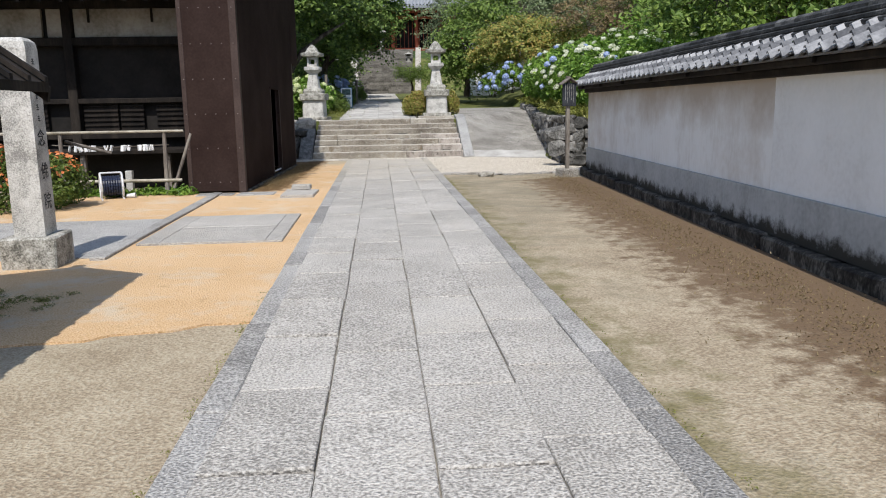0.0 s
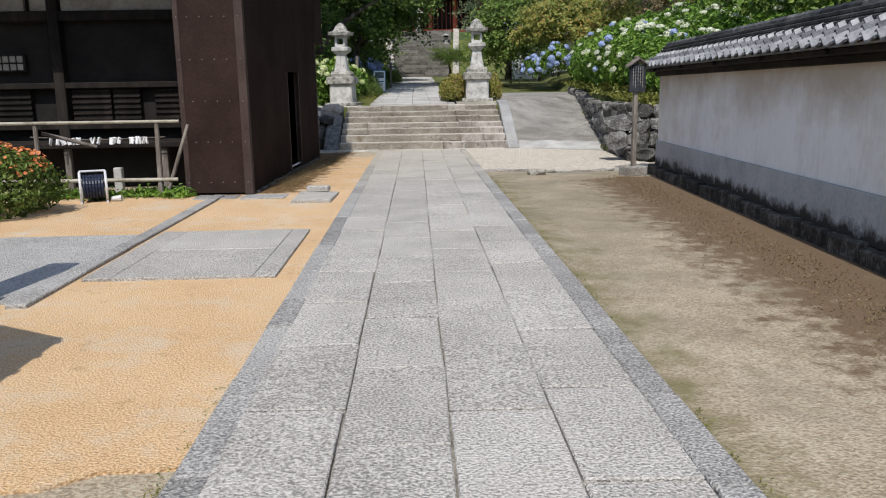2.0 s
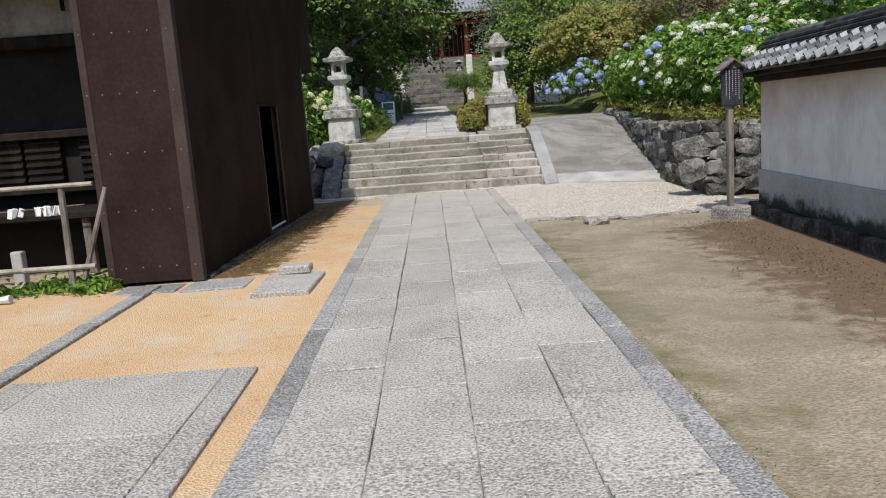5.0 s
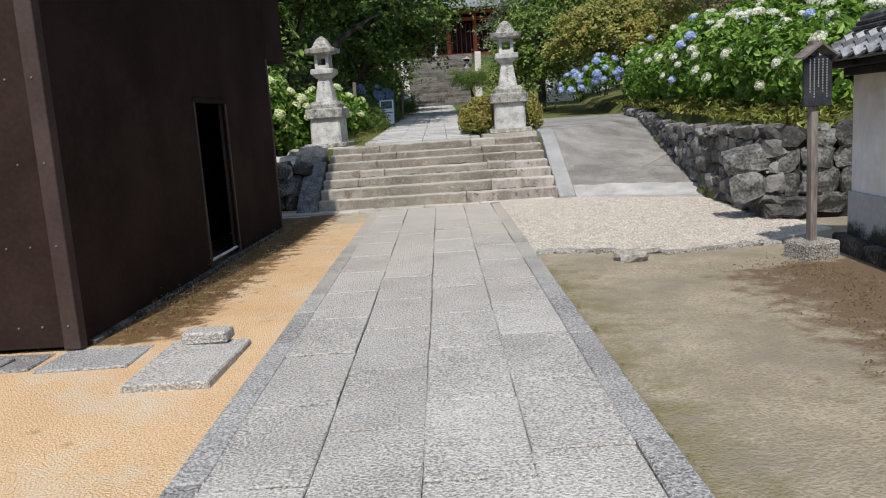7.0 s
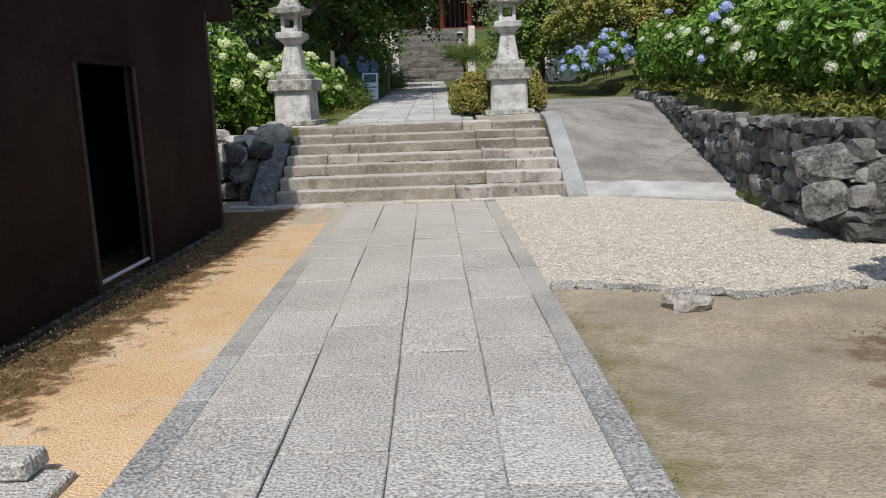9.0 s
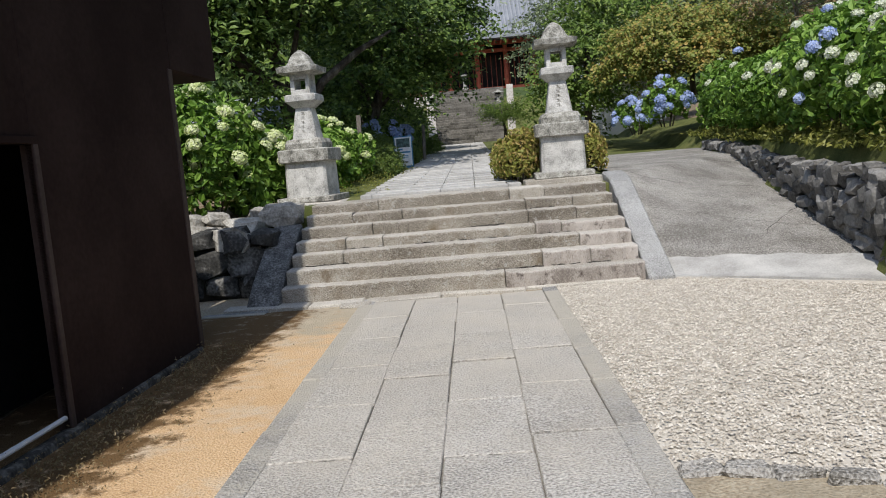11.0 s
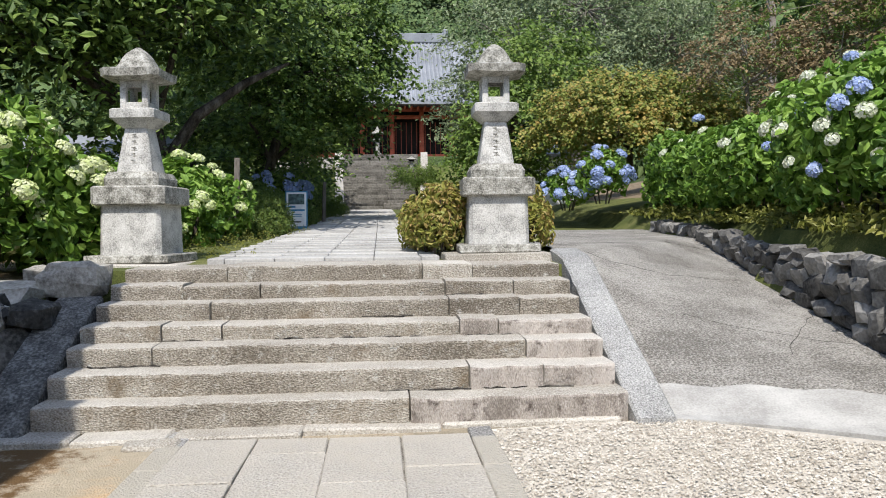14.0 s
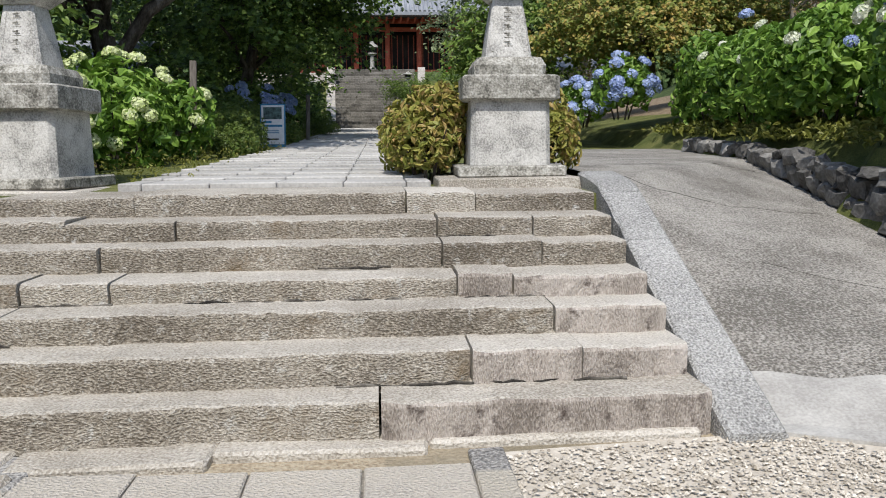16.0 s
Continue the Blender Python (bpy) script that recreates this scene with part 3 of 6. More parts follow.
def lantern(name, at, turn, label):
    e = thing(name, label, "stone lantern", at, "pair of stone lanterns", turn=turn)
    part("plinth", Shape().box(-0.45, 0.45, -0.45, 0.45, 0, 0.09, 0.012, 0.008), MOSSY, e)
    part("pedestal", Shape().lathe([(0.335, 0.09), (0.325, 0.62)], square=True), LANTERN, e)
    part("pedestal_cap", Shape().lathe([(0.37, 0.62), (0.40, 0.635), (0.40, 0.81), (0.38, 0.825)], square=True), MOSSY, e)
    part("collar", Shape().lathe([(0.295, 0.825), (0.30, 0.91), (0.265, 0.975), (0.18, 0.99)], square=True), MOSSY, e)
    sh = part("shaft", Shape().lathe([(0.195, 0.985), (0.187, 1.04), (0.150, 1.29), (0.122, 1.465)], square=True), LANTERN, e)
    for k in range(5):
        z = 1.37 - k * 0.07
        r = 0.195 - (z - 0.985) * 0.150
        s = Shape()
        for i in range(3):
            s.box(-0.035 + 0.02 * (i % 2), 0.035 - 0.012 * i, -r - 0.004, -r + 0.004, z - 0.02 + i * 0.018, z - 0.012 + i * 0.018)
        s.box(-0.004, 0.004, -r - 0.004, -r + 0.004, z - 0.026, z + 0.026)
        part("carved_mark", s, MOSSY, sh)
    for sx in (-1, 1):
        part("panel_border", Shape().rings([[(sx * 0.135 - 0.010, -0.1925, 1.03), (sx * 0.135 + 0.010, -0.1925, 1.03), (sx * 0.135 + 0.010, -0.180, 1.03), (sx * 0.135 - 0.010, -0.180, 1.03)],
                                            [(sx * 0.088 - 0.008, -0.132, 1.43), (sx * 0.088 + 0.008, -0.132, 1.43), (sx * 0.088 + 0.008, -0.120, 1.43), (sx * 0.088 - 0.008, -0.120, 1.43)]]), LANTERN, sh)
    part("platform", Shape().lathe([(0.14, 1.462), (0.21, 1.53), (0.245, 1.56), (0.245, 1.65), (0.225, 1.662)], square=True), LANTERN, e)
    for sx in (-1, 1):
        for sy in (-1, 1):
            part("fire_box_post", Shape().box(sx * 0.155, sx * 0.085, sy * 0.155, sy * 0.085, 1.658, 1.975, 0.01), LANTERN, e)
    for sx, sy in ((0, -1), (0, 1), (-1, 0), (1, 0)):
        hx, hy = (0.087, 0.022) if sy else (0.022, 0.087)
        for z0, z1, nm in ((1.658, 1.735, "fire_box_sill"), (1.895, 1.975, "fire_box_lintel")):
            part(nm, Shape().box(sx * 0.130 - hx, sx * 0.130 + hx, sy * 0.130 - hy, sy * 0.130 + hy, z0, z1, 0.004), LANTERN, e)
    s = Shape()
    rings = []
    for r, z, lift in ((0.19, 1.965, 0), (0.315, 1.99, 0.035), (0.325, 2.07, 0.035), (0.29, 2.083, 0.02), (0.205, 2.105, 0.0), (0.188, 2.15, 0), (0.158, 2.215, 0), (0.118, 2.27, 0), (0.07, 2.315, 0), (0.025, 2.345, 0)):
        ring = []
        for i in range(24):
            t = 2 * math.pi * (i + 0.5) / 24
            c, d = math.cos(t), math.sin(t)
            p = max(abs(c), abs(d))
            q = 1 / p if r > 0.2 else 1 + 0.5 * (1 / p - 1)
            corner = (1 / p - 1) / 0.414
            ring.append((r * q * c, r * q * d, z + lift * corner ** 3))
        rings.append(ring)
    s.rings(rings)
    part("roof_cap", s, MOSSY, e)
    return e


lantern("stone_lantern", (1.68, 3.00, 1.155), -1, "tall grey granite lantern flanked by azaleas above the steps")
lantern("stone_lantern", (-2.24, 3.00, 1.085), -7, "tall grey granite lantern beside the upper path")
base = thing("lantern_footing", "low granite slab under a stone lantern", "stone slab", kind="structure")
part("footing_slab", Shape().box(1.05, 2.2, 2.40, 3.6, 1.02, 1.155, 0.012, 0.01), STEP, base)
base = thing("lantern_footing", "low granite slab under a stone lantern", "stone slab", kind="structure")
part("footing_slab", Shape().box(-2.84, -1.69, 2.35, 3.6, 0.9, 1.085, 0.012, 0.01), STEP, base)

# ---- plaster wall with tiled coping ----
WALL_TURN = math.degrees(-math.atan(0.05))
wall = thing("wall_east", "white plaster boundary wall with grey dado and tiled coping", "wall", (4.15, -6.46, 0), "", "structure", WALL_TURN)
# local axes: y runs along the wall (negative towards the start of the path), x across it
W_LEN = 24.0
part("plaster", Shape().box(0.0, 0.34, -5.9, -0.13, 0.56, 1.80, 0.004), PLASTER_OLD, wall, "weathered white plaster with brown stains and painted-in eave shade")
part("plaster", Shape().box(0.0, 0.34, -8.75, -5.905, 0.56, 1.80, 0.004), PLASTER_OLD, wall)
part("plaster", Shape().box(-0.003, 0.34, -W_LEN, -8.755, 0.56, 1.80, 0.004), PLASTER, wall, "freshly painted white plaster")
for a, b in ((-0.12, -3.4), (-3.404, -7.6), (-7.604, -12.5), (-12.504, -W_LEN)):
    part("dado", Shape().box(-0.03, 0.35, b, a, 0.12, 0.56, 0.005), DADO, wall, "grey painted dado band")
y = 0.0
while y > -W_LEN:
    l = random.uniform(0.45, 0.8)
    part("plinth_stone", Shape().box(-0.13 + random.uniform(-0.015, 0.015), 0.36, y - l + 0.012, y, -0.12, 0.125 + random.uniform(-0.02, 0.02), 0.02, 0.012), PLINTH, wall)
    y -= l
part("eave_board", Shape().box(-0.21, 0.55, -W_LEN, -0.05, 1.74, 1.80, 0.01), OLDWOOD, wall, "dark timber eave board")
part("wall_plate", Shape().box(-0.08, 0.42, -W_LEN, -0.09, 1.665, 1.742, 0.01), OLDWOOD, wall)
part("roof_bed", Shape().rings([[(-0.27, yy, 1.80), (-0.27, yy, 1.815), (0.05, yy, 2.02), (0.29, yy, 2.02), (0.61, yy, 1.815), (0.61, yy, 1.80)] for yy in (-W_LEN, -0.05)]), TILE, wall)


def coping_tile(side):
    """One curved tile course piece running from eave to ridge."""
    s = Shape()
    for row in range(3):
        rings = []
        for q in (0.0, 0.5, 1.0):
            d = row / 3 + q * (1 / 3 + 0.05)
            x = (-0.31 + 0.37 * d) if side < 0 else (0.65 - 0.37 * d)
            z = 1.812 + 0.215 * d + 0.036 - q * 0.026
            arc = [(-0.125, 0.0), (-0.09, 0.004), (-0.03, -0.020), (0.03, -0.024), (0.065, 0.014), (0.095, 0.046), (0.125, 0.038)]
            rings.append([(x, yy, z + zz) for yy, zz in arc] + [(x, yy, z + zz - 0.018) for yy, zz in reversed(arc)])
        s.rings(rings)
    return s


tile_l = coping_tile(-1).mesh("roof_tile", TILE)
tile_r = coping_tile(1).mesh("roof_tile", TILE)
for i in range(int(W_LEN / 0.235)):
    part("roof_tile", tile_l, TILE, wall, m=pose(0, -0.16 - i * 0.235, random.uniform(-0.004, 0.004)))
    if i < 6:
        part("roof_tile", tile_r, TILE, wall, m=pose(0, -0.16 - i * 0.235, 0))
for i in range(3):
    w = 0.17 - 0.02 * i
    part("ridge_course", Shape().box(0.17 - w, 0.17 + w, -W_LEN, 0.0 - 0.03 * i, 2.02 + 0.05 * i, 2.066 + 0.05 * i, 0.012), RIDGETILE, wall)
s = Shape()
for i in range(int(W_LEN / 0.42)):
    s.tube([(0.17, -0.02 - i * 0.42, 2.175), (0.17, -0.02 - (i + 1) * 0.42 + 0.012, 2.175)], [0.075, 0.070], 10)
part("ridge_cap", s, RIDGETILE, wall, "round ridge tiles")
for i in range(14):
    y = -0.6 - i * 1.55
    part("rafter_end", Shape().box(-0.255, -0.205, y - 0.04, y + 0.04, 1.745, 1.795, 0.006), OLDWOOD, wall)

# ---- brown steel housing ----
BOX_TURN = math.degrees(-math.atan(0.036))
hut = thing("steel_housing", "tall windowless brown painted steel enclosure with a doorway", "enclosure", (-2.60, -8.58, 0), "", "", BOX_TURN)
HH = 4.5
# taller front stage, out of view, added to widen the shadow on the sand
TALL, TALL_Y = 6.5, 4.0
part("front_panel", Shape().box(-0.93, -0.02, 0.0, 0.05, 0.02, TALL, 0.003), BOXPAINT, hut)
part("corner_trim", Shape().box(-0.115, 0.012, -0.012, 0.10, 0.0, TALL, 0.006), BOXTRIM, hut)
part("corner_trim", Shape().box(-1.0, -0.92, -0.012, 0.09, 0.0, TALL, 0.006), BOXTRIM, hut)
DY0, DY1, DZ = 3.06, 4.12, 1.87
part("side_panel", Shape().box(-0.045, 0.0, 0.10, DY0, 0.03, HH, 0.003), BOXPAINT, hut)
part("side_panel", Shape().box(-0.045, 0.0, DY1, 6.40, 0.03, HH, 0.003), BOXPAINT, hut)
part("side_panel", Shape().box(-0.045, 0.0, DY0, DY1, DZ, HH, 0.003), BOXPAINT, hut)
part("side_panel", Shape().box(-0.045, 0.004, 6.404, 7.55, 2.58, HH, 0.003), BOXPAINT, hut)
part("end_trim", Shape().box(-0.10, 0.012, 6.33, 6.415, 0.0, 2.575, 0.006), BOXTRIM, hut)
for a, b in ((DY0 - 0.05, DY0), (DY1, DY1 + 0.05)):
    part("door_jamb", Shape().box(-0.08, 0.016, a, b, 0.0, DZ, 0.004), BOXTRIM, hut)
part("door_head", Shape().box(-0.08, 0.016, DY0 - 0.05, DY1 + 0.05, DZ, DZ + 0.05, 0.004), BOXPAINT, hut)
part("door_rail", Shape().tube([(-0.03, DY0, 0.10), (-0.03, DY1, 0.10)], [0.018, 0.018], 8), PLASTIC, hut, "pale metal rail across the doorway")
part("sill_kerb", Shape().box(-0.07, 0.05, 0.15, 6.3, -0.1, 0.03, 0.012, 0.008), PLINTH, hut)
part("back_panel", Shape().box(-1.0, -0.96, 0.09, 7.5, 0.0, HH, 0.003), DARKIN, hut)
part("inner_screen", Shape().box(-0.85, -0.80, 0.3, 6.3, 0.0, HH - 0.1, 0.003), DARKIN, hut)
part("end_panel", Shape().box(-0.96, -0.05, 6.36, 6.40, 0.0, 2.575, 0.003), BOXPAINT, hut)
part("end_panel", Shape().box(-0.96, -0.05, 7.50, 7.54, 2.58, HH, 0.003), BOXPAINT, hut)
part("soffit", Shape().box(-0.96, -0.05, 6.41, 7.5, 2.58, 2.62, 0.003), BOXPAINT, hut)
part("unseen_side_panel", Shape().box(-0.045, 0.0, 0.10, TALL_Y, HH + 0.055, TALL, 0.003), BOXPAINT, hut)
part("unseen_end_panel", Shape().box(-0.96, -0.05, TALL_Y - 0.04, TALL_Y, HH + 0.055, TALL, 0.003), BOXPAINT, hut)
part("unseen_back_panel", Shape().box(-1.0, -0.96, 0.09, TALL_Y, HH + 0.055, TALL, 0.003), BOXPAINT, hut)
part("unseen_top_panel", Shape().box(-1.02, 0.03, -0.03, TALL_Y + 0.03, TALL, TALL + 0.05, 0.006), BOXPAINT, hut)
part("top_panel", Shape().box(-0.955, 0.03, 0.105, 7.58, HH, HH + 0.05, 0.006), BOXPAINT, hut)
riv = Shape().lathe([(0.010, 0.0), (0.009, 0.004), (0.004, 0.007)], 8).mesh("rivet", RIVET, True)
for z in (0.18, 0.78, 1.38, 1.98, 2.58, 3.18):
    for x in (-0.95, -0.80, -0.62, -0.44, -0.26, -0.06):
        part("rivet", riv, RIVET, hut, m=pose(x, -0.0005 if -0.9 < x < -0.1 else -0.0125, z, 90))

# ---- fieldstone walls ----
stone_meshes = []
for k in range(10):
    bm = bmesh.new()
    bmesh.ops.create_icosphere(bm, subdivisions=2, radius=0.5)
    off = Vector((k * 7.3, 1.7, 3.1))
    for v in bm.verts:
        p = v.co.copy()
        q = Vector([math.copysign(abs(a / 0.5) ** 0.55, a) for a in p]) * 0.45
        v.co = q + noise.noise_vector(p * 2.4 + off) * 0.23 + noise.noise_vector(p * 6 + off) * 0.06
    me = bpy.data.meshes.new("stone")
    bm.to_mesh(me)
    bm.free()
    me.materials.append(ROCK)
    stone_meshes.append(me)
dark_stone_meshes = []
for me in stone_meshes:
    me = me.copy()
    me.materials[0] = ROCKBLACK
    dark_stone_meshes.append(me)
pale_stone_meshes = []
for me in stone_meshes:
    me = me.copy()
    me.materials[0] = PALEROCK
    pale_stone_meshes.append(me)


def stone_wall(name, label, p0, p1, base, top, depth=0.30, size=(0.17, 0.46), seed=1, name_part="stone", meshes=None):
    """Fieldstones stacked along p0 to p1; base and top give z along the way, 0 to 1."""
    e = thing(name, label, "stone wall", (0, 0, 0), "", "structure")
    r = random.Random(seed)
    d = Vector((p1[0] - p0[0], p1[1] - p0[1], 0))
    L = d.length
    d.normalize()
    ang = math.degrees(math.atan2(d.y, d.x))
    back = Vector((d.y, -d.x, 0))
    core = Shape()
    rings = []
    n = 14
    for i in range(n + 1):
        c = Vector((*p0, 0)) + d * L * i / n
        a, b = c + back * 0.10, c + back * (0.10 + depth)
        zb, zt = base(i / n) - 0.3, top(i / n) - 0.06
        rings.append([(a.x, a.y, zb), (a.x, a.y, zt), (b.x, b.y, zt), (b.x, b.y, zb)])
    core.rings(rings)
    part("wall_core", core, ROCKDARK, e)
    row_z = 0.0
    hmax = max(top(i / 10) - base(i / 10) for i in range(11))
    row = 0
    while row_z < hmax:
        h = r.uniform(size[0], size[0] * 1.35)
        s = -r.uniform(0, 0.2)
        while s < L:
            w = r.uniform(size[0], size[1])
            u = min(max((s + w / 2) / L, 0), 1)
            zc = base(u) + row_z + h / 2
            if zc < top(u) + 0.02:
                c = Vector((*p0, 0)) + d * (s + w / 2) + back * (0.10 + r.uniform(-0.02, 0.03))
                hh = min(h * r.uniform(0.95, 1.35), 2 * (top(u) - zc) + 0.12)
                part(name_part, r.choice(meshes or stone_meshes), ROCK, e,
                     m=pose(c.x, c.y, zc + r.uniform(-0.02, 0.02), 0, r.uniform(-9, 9), ang) @ Matrix.Diagonal((w * 1.12, r.uniform(0.24, 0.34), max(hh, 0.1) * 1.08, 1)))
            s += w * 0.97
        row_z += h * 0.93
        row += 1
    return e


def rw_base(u):
    y = -4.35 + u * 12.5
    return ramp_z(rw_x(y), y)


def rw_top(u):
    y = -4.35 + u * 12.5
    return float(np.interp(y, [-4.35, 0, 3, 4.3, 6.4, 8.2], [1.12, 1.06, 1.15, 1.28, 1.42, 1.52]))


stone_wall("stone_wall_ramp", "dry-stacked grey fieldstone retaining wall along the ramp", (4.20, -4.35), (rw_x(8.15), 8.15), rw_base, rw_top, seed=3)
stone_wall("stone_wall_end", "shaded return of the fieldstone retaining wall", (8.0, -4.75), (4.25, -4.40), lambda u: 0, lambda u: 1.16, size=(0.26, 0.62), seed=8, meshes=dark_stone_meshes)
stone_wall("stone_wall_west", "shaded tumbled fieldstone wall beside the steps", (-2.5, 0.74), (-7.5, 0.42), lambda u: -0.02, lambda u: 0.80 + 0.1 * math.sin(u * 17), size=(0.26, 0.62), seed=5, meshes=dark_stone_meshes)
for k, (x, y, z, sx, sy, sz, rz) in enumerate(((-2.42, 1.55, 0.98, 0.5, 0.5, 0.36, 10), (-2.9, 1.35, 0.86, 0.55, 0.42, 0.26, -15), (-3.45, 1.0, 0.80, 0.62, 0.45, 0.34, 8),
                                              (-4.0, 0.95, 0.93, 0.42, 0.4, 0.34, 20), (-4.55, 0.9, 0.84, 0.5, 0.4, 0.4, -10), (-3.3, 1.35, 1.02, 0.32, 0.3, 0.2, 40), (-2.75, 1.75, 1.0, 0.4, 0.4, 0.2, 30), (-2.95, 0.92, 0.72, 0.5, 0.4, 0.34, 5), (-3.9, 1.25, 1.12, 0.3, 0.3, 0.2, 12), (-3.6, 1.3, 0.98, 0.36, 0.3, 0.24, 75))):
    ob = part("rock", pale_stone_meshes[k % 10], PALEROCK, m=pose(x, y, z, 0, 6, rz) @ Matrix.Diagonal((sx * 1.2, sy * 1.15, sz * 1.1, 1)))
    tagged(ob, "loose pale fieldstone lying on the tumbled wall", "rock", "loose rocks")

# ---- lower forecourt: slabs, kerb, stones ----
sl = thing("inset_slab", "large grey granite slab set in the orange sand", "stone slab", kind="structure")
for x0, x1, y0, y1 in ((-2.90, -2.66, -14.05, -11.85), (-2.657, -1.50, -14.05, -12.9), (-2.657, -1.50, -12.897, -11.85), (-1.497, -1.31, -14.05, -11.85)):
    part("slab_piece", Shape().box(x0, x1, y0, y1, -0.10, 0.012, 0.006, 0.003), GRANITE, sl)
kb = thing("kerb_strip", "narrow grey granite kerb crossing the sand", "kerb", kind="structure")
y = -14.85
while y < -8.8:
    l = random.uniform(0.8, 1.3)
    x = -3.04 - 0.004 * (y + 14)
    part("kerb_stone", Shape().box(x - 0.075, x + 0.075, y, min(y + l, -8.75) - 0.008, -0.12, 0.02, 0.008, 0.004), BORDER, kb)
    y += l
ap = thing("apron_slabs", "worn grey slabs at the foot of the brown enclosure", "stone slab", kind="structure")
for x0, x1, y0, y1 in ((-3.4, -2.75, -9.05, -8.62), (-2.7, -2.05, -9.1, -8.55), (-2.95, -2.2, -0.62, -0.44)):
    part("apron_slab", Shape().box(x0, x1, y0, y1, -0.1, 0.0, 0.01, 0.01), BORDER, ap)
fs = thing("flat_slab", "flat tilted granite slab lying on the sand", "stone slab", (-1.58, -9.14, 0), turn=-1)
part("slab", Shape().box(-0.29, 0.27, -0.50, 0.48, -0.05, 0.035, 0.01, 0.012), GRANITE, fs)
blk = part("stone_block", Shape().box(-0.17, 0.17, -0.09, 0.09, 0, 0.095, 0.014, 0.01), GRANITE, m=pose(-1.60, -8.71, 0.034, 0, 0, -2))
tagged(blk, "small squared granite block standing on a flat slab", "stone block")
cap = part("boundary_stone", pale_stone_meshes[3], PALEROCK, m=pose(2.03, -6.40, 0.01, 0, 0, 4) @ Matrix.Diagonal((0.36, 0.24, 0.15, 1)))
tagged(cap, "low rounded pale stone half sunk in dirt", "stone")
edge = thing("gravel_edging", "broken flat stones edging the gravel bed", "edging", kind="structure")
for i in range(12):
    x = 1.25 + i * 0.215
    y = float(np.interp(x, [1.2, 1.7, 2.6, 3.5], [-5.62, -5.76, -6.14, -5.95]))
    part("edging_stone", Shape().box(-0.11, 0.11, -0.055, 0.055, -0.06, -0.002 + random.uniform(0, 0.010), 0.015, 0.022), CONCRETE, edge, m=pose(x, y, 0, 0, 0, random.uniform(-25, 15)))

# pale strip laid on the start of the ramp
ps = Shape()
N = 24
for i in range(N + 1):
    u = i / N
    a = Vector((2.52 + 1.95 * u, -0.26 - 1.25 * u + 0.12 * math.sin(u * 3.1)))
    b = Vector((2.52 + 2.2 * u, 0.25 - 0.85 * u + 0.10 * math.sin(u * 3.1) + 0.03 * math.sin(u * 23)))
    ps.v.append((a.x, a.y, -0.06))
    for k in range(5):
        p = a.lerp(b, k / 4)
        ps.v.append((p.x, p.y, max(ramp_z(p.x, p.y), 0) + 0.007))
ps.f = [(i * 6 + k, (i + 1) * 6 + k, (i + 1) * 6 + k + 1, i * 6 + k + 1) for i in range(N) for k in range(5)]
structure("pale_strip", ps, PALE, "pale concrete strip at the foot of the ramp", "paving")

rc = random.Random(4)
for k, (x, y, dx, dy, n) in enumerate(((2.6, 3.0, 0.16, 0.01, 14), (3.3, 1.6, 0.12, -0.06, 16), (2.9, 4.6, 0.17, 0.03, 13), (3.9, 0.6, 0.09, 0.14, 12))):
    pts = []
    for i in range(n):
        pts.append((x, y, ramp_z(x, y) - 0.0035))
        x, y = x + dx + rc.uniform(-0.04, 0.04), y + dy + rc.uniform(-0.06, 0.06)
        if x > rw_x(y):
            break
    tagged(part("ramp_crack", Shape().tube(pts, [rc.uniform(0.002, 0.005) for _ in pts], 5), PLINTH), "dark crack running across the concrete ramp", "crack", "ramp cracks", "structure")

# ---- inscribed stone pillar ----
pil = thing("stone_pillar", "square granite name pillar with carved characters on a block base", "stone pillar", (-3.54, -14.97, 0), turn=1)
part("base_block", Shape().box(-0.25, 0.25, -0.235, 0.235, -0.1, 0.29, 0.015, 0.012), MOSSY, pil)
shaft = Shape()
shaft.rings([[(-w, -w, z), (w, -w, z), (w, w, z), (-w, w, z)] for w, z in ((0.143, 0.285), (0.139, 2.04), (0.128, 2.10), (0.09, 2.135))])
body = part("shaft", shaft, LANTERN, pil, "pale granite shaft")


def char_curve(name, text, size, m, mat, parent):
    cu = bpy.data.curves.new(name, "FONT")
    cu.body, cu.size, cu.extrude = text, size, 0.002
    cu.align_x, cu.align_y = "CENTER", "CENTER"
    tmp = bpy.data.objects.new(name, cu)
    scene.collection.objects.link(tmp)
    bpy.context.view_layer.update()
    me = bpy.data.meshes.new_from_object(tmp.evaluated_get(bpy.context.evaluated_depsgraph_get()))
    bpy.data.objects.remove(tmp)
    me.materials.clear()
    me.materials.append(mat)
    return part(name, me, mat, parent, m=m)


for z, txt, size in ((1.20, "\u5ff5", 0.17), (0.89, "\u4f5b", 0.17), (0.60, "\u9662", 0.17)):
    char_curve("carved_character", txt, size, pose(0.1425, 0.0, z, 90, 0, 90), INK, body)
for k in range(6):
    z = 1.92 - k * 0.105
    s = Shape()
    for i in range(3):
        s.box(0.136, 0.1428, -0.03 + 0.01 * (k % 2), 0.03 - 0.008 * i, z - 0.024 + i * 0.02, z - 0.016 + i * 0.02)
    s.box(0.136, 0.1428, -0.004, 0.004, z - 0.03, z + 0.03)
    part("carved_mark", s, INK, body)

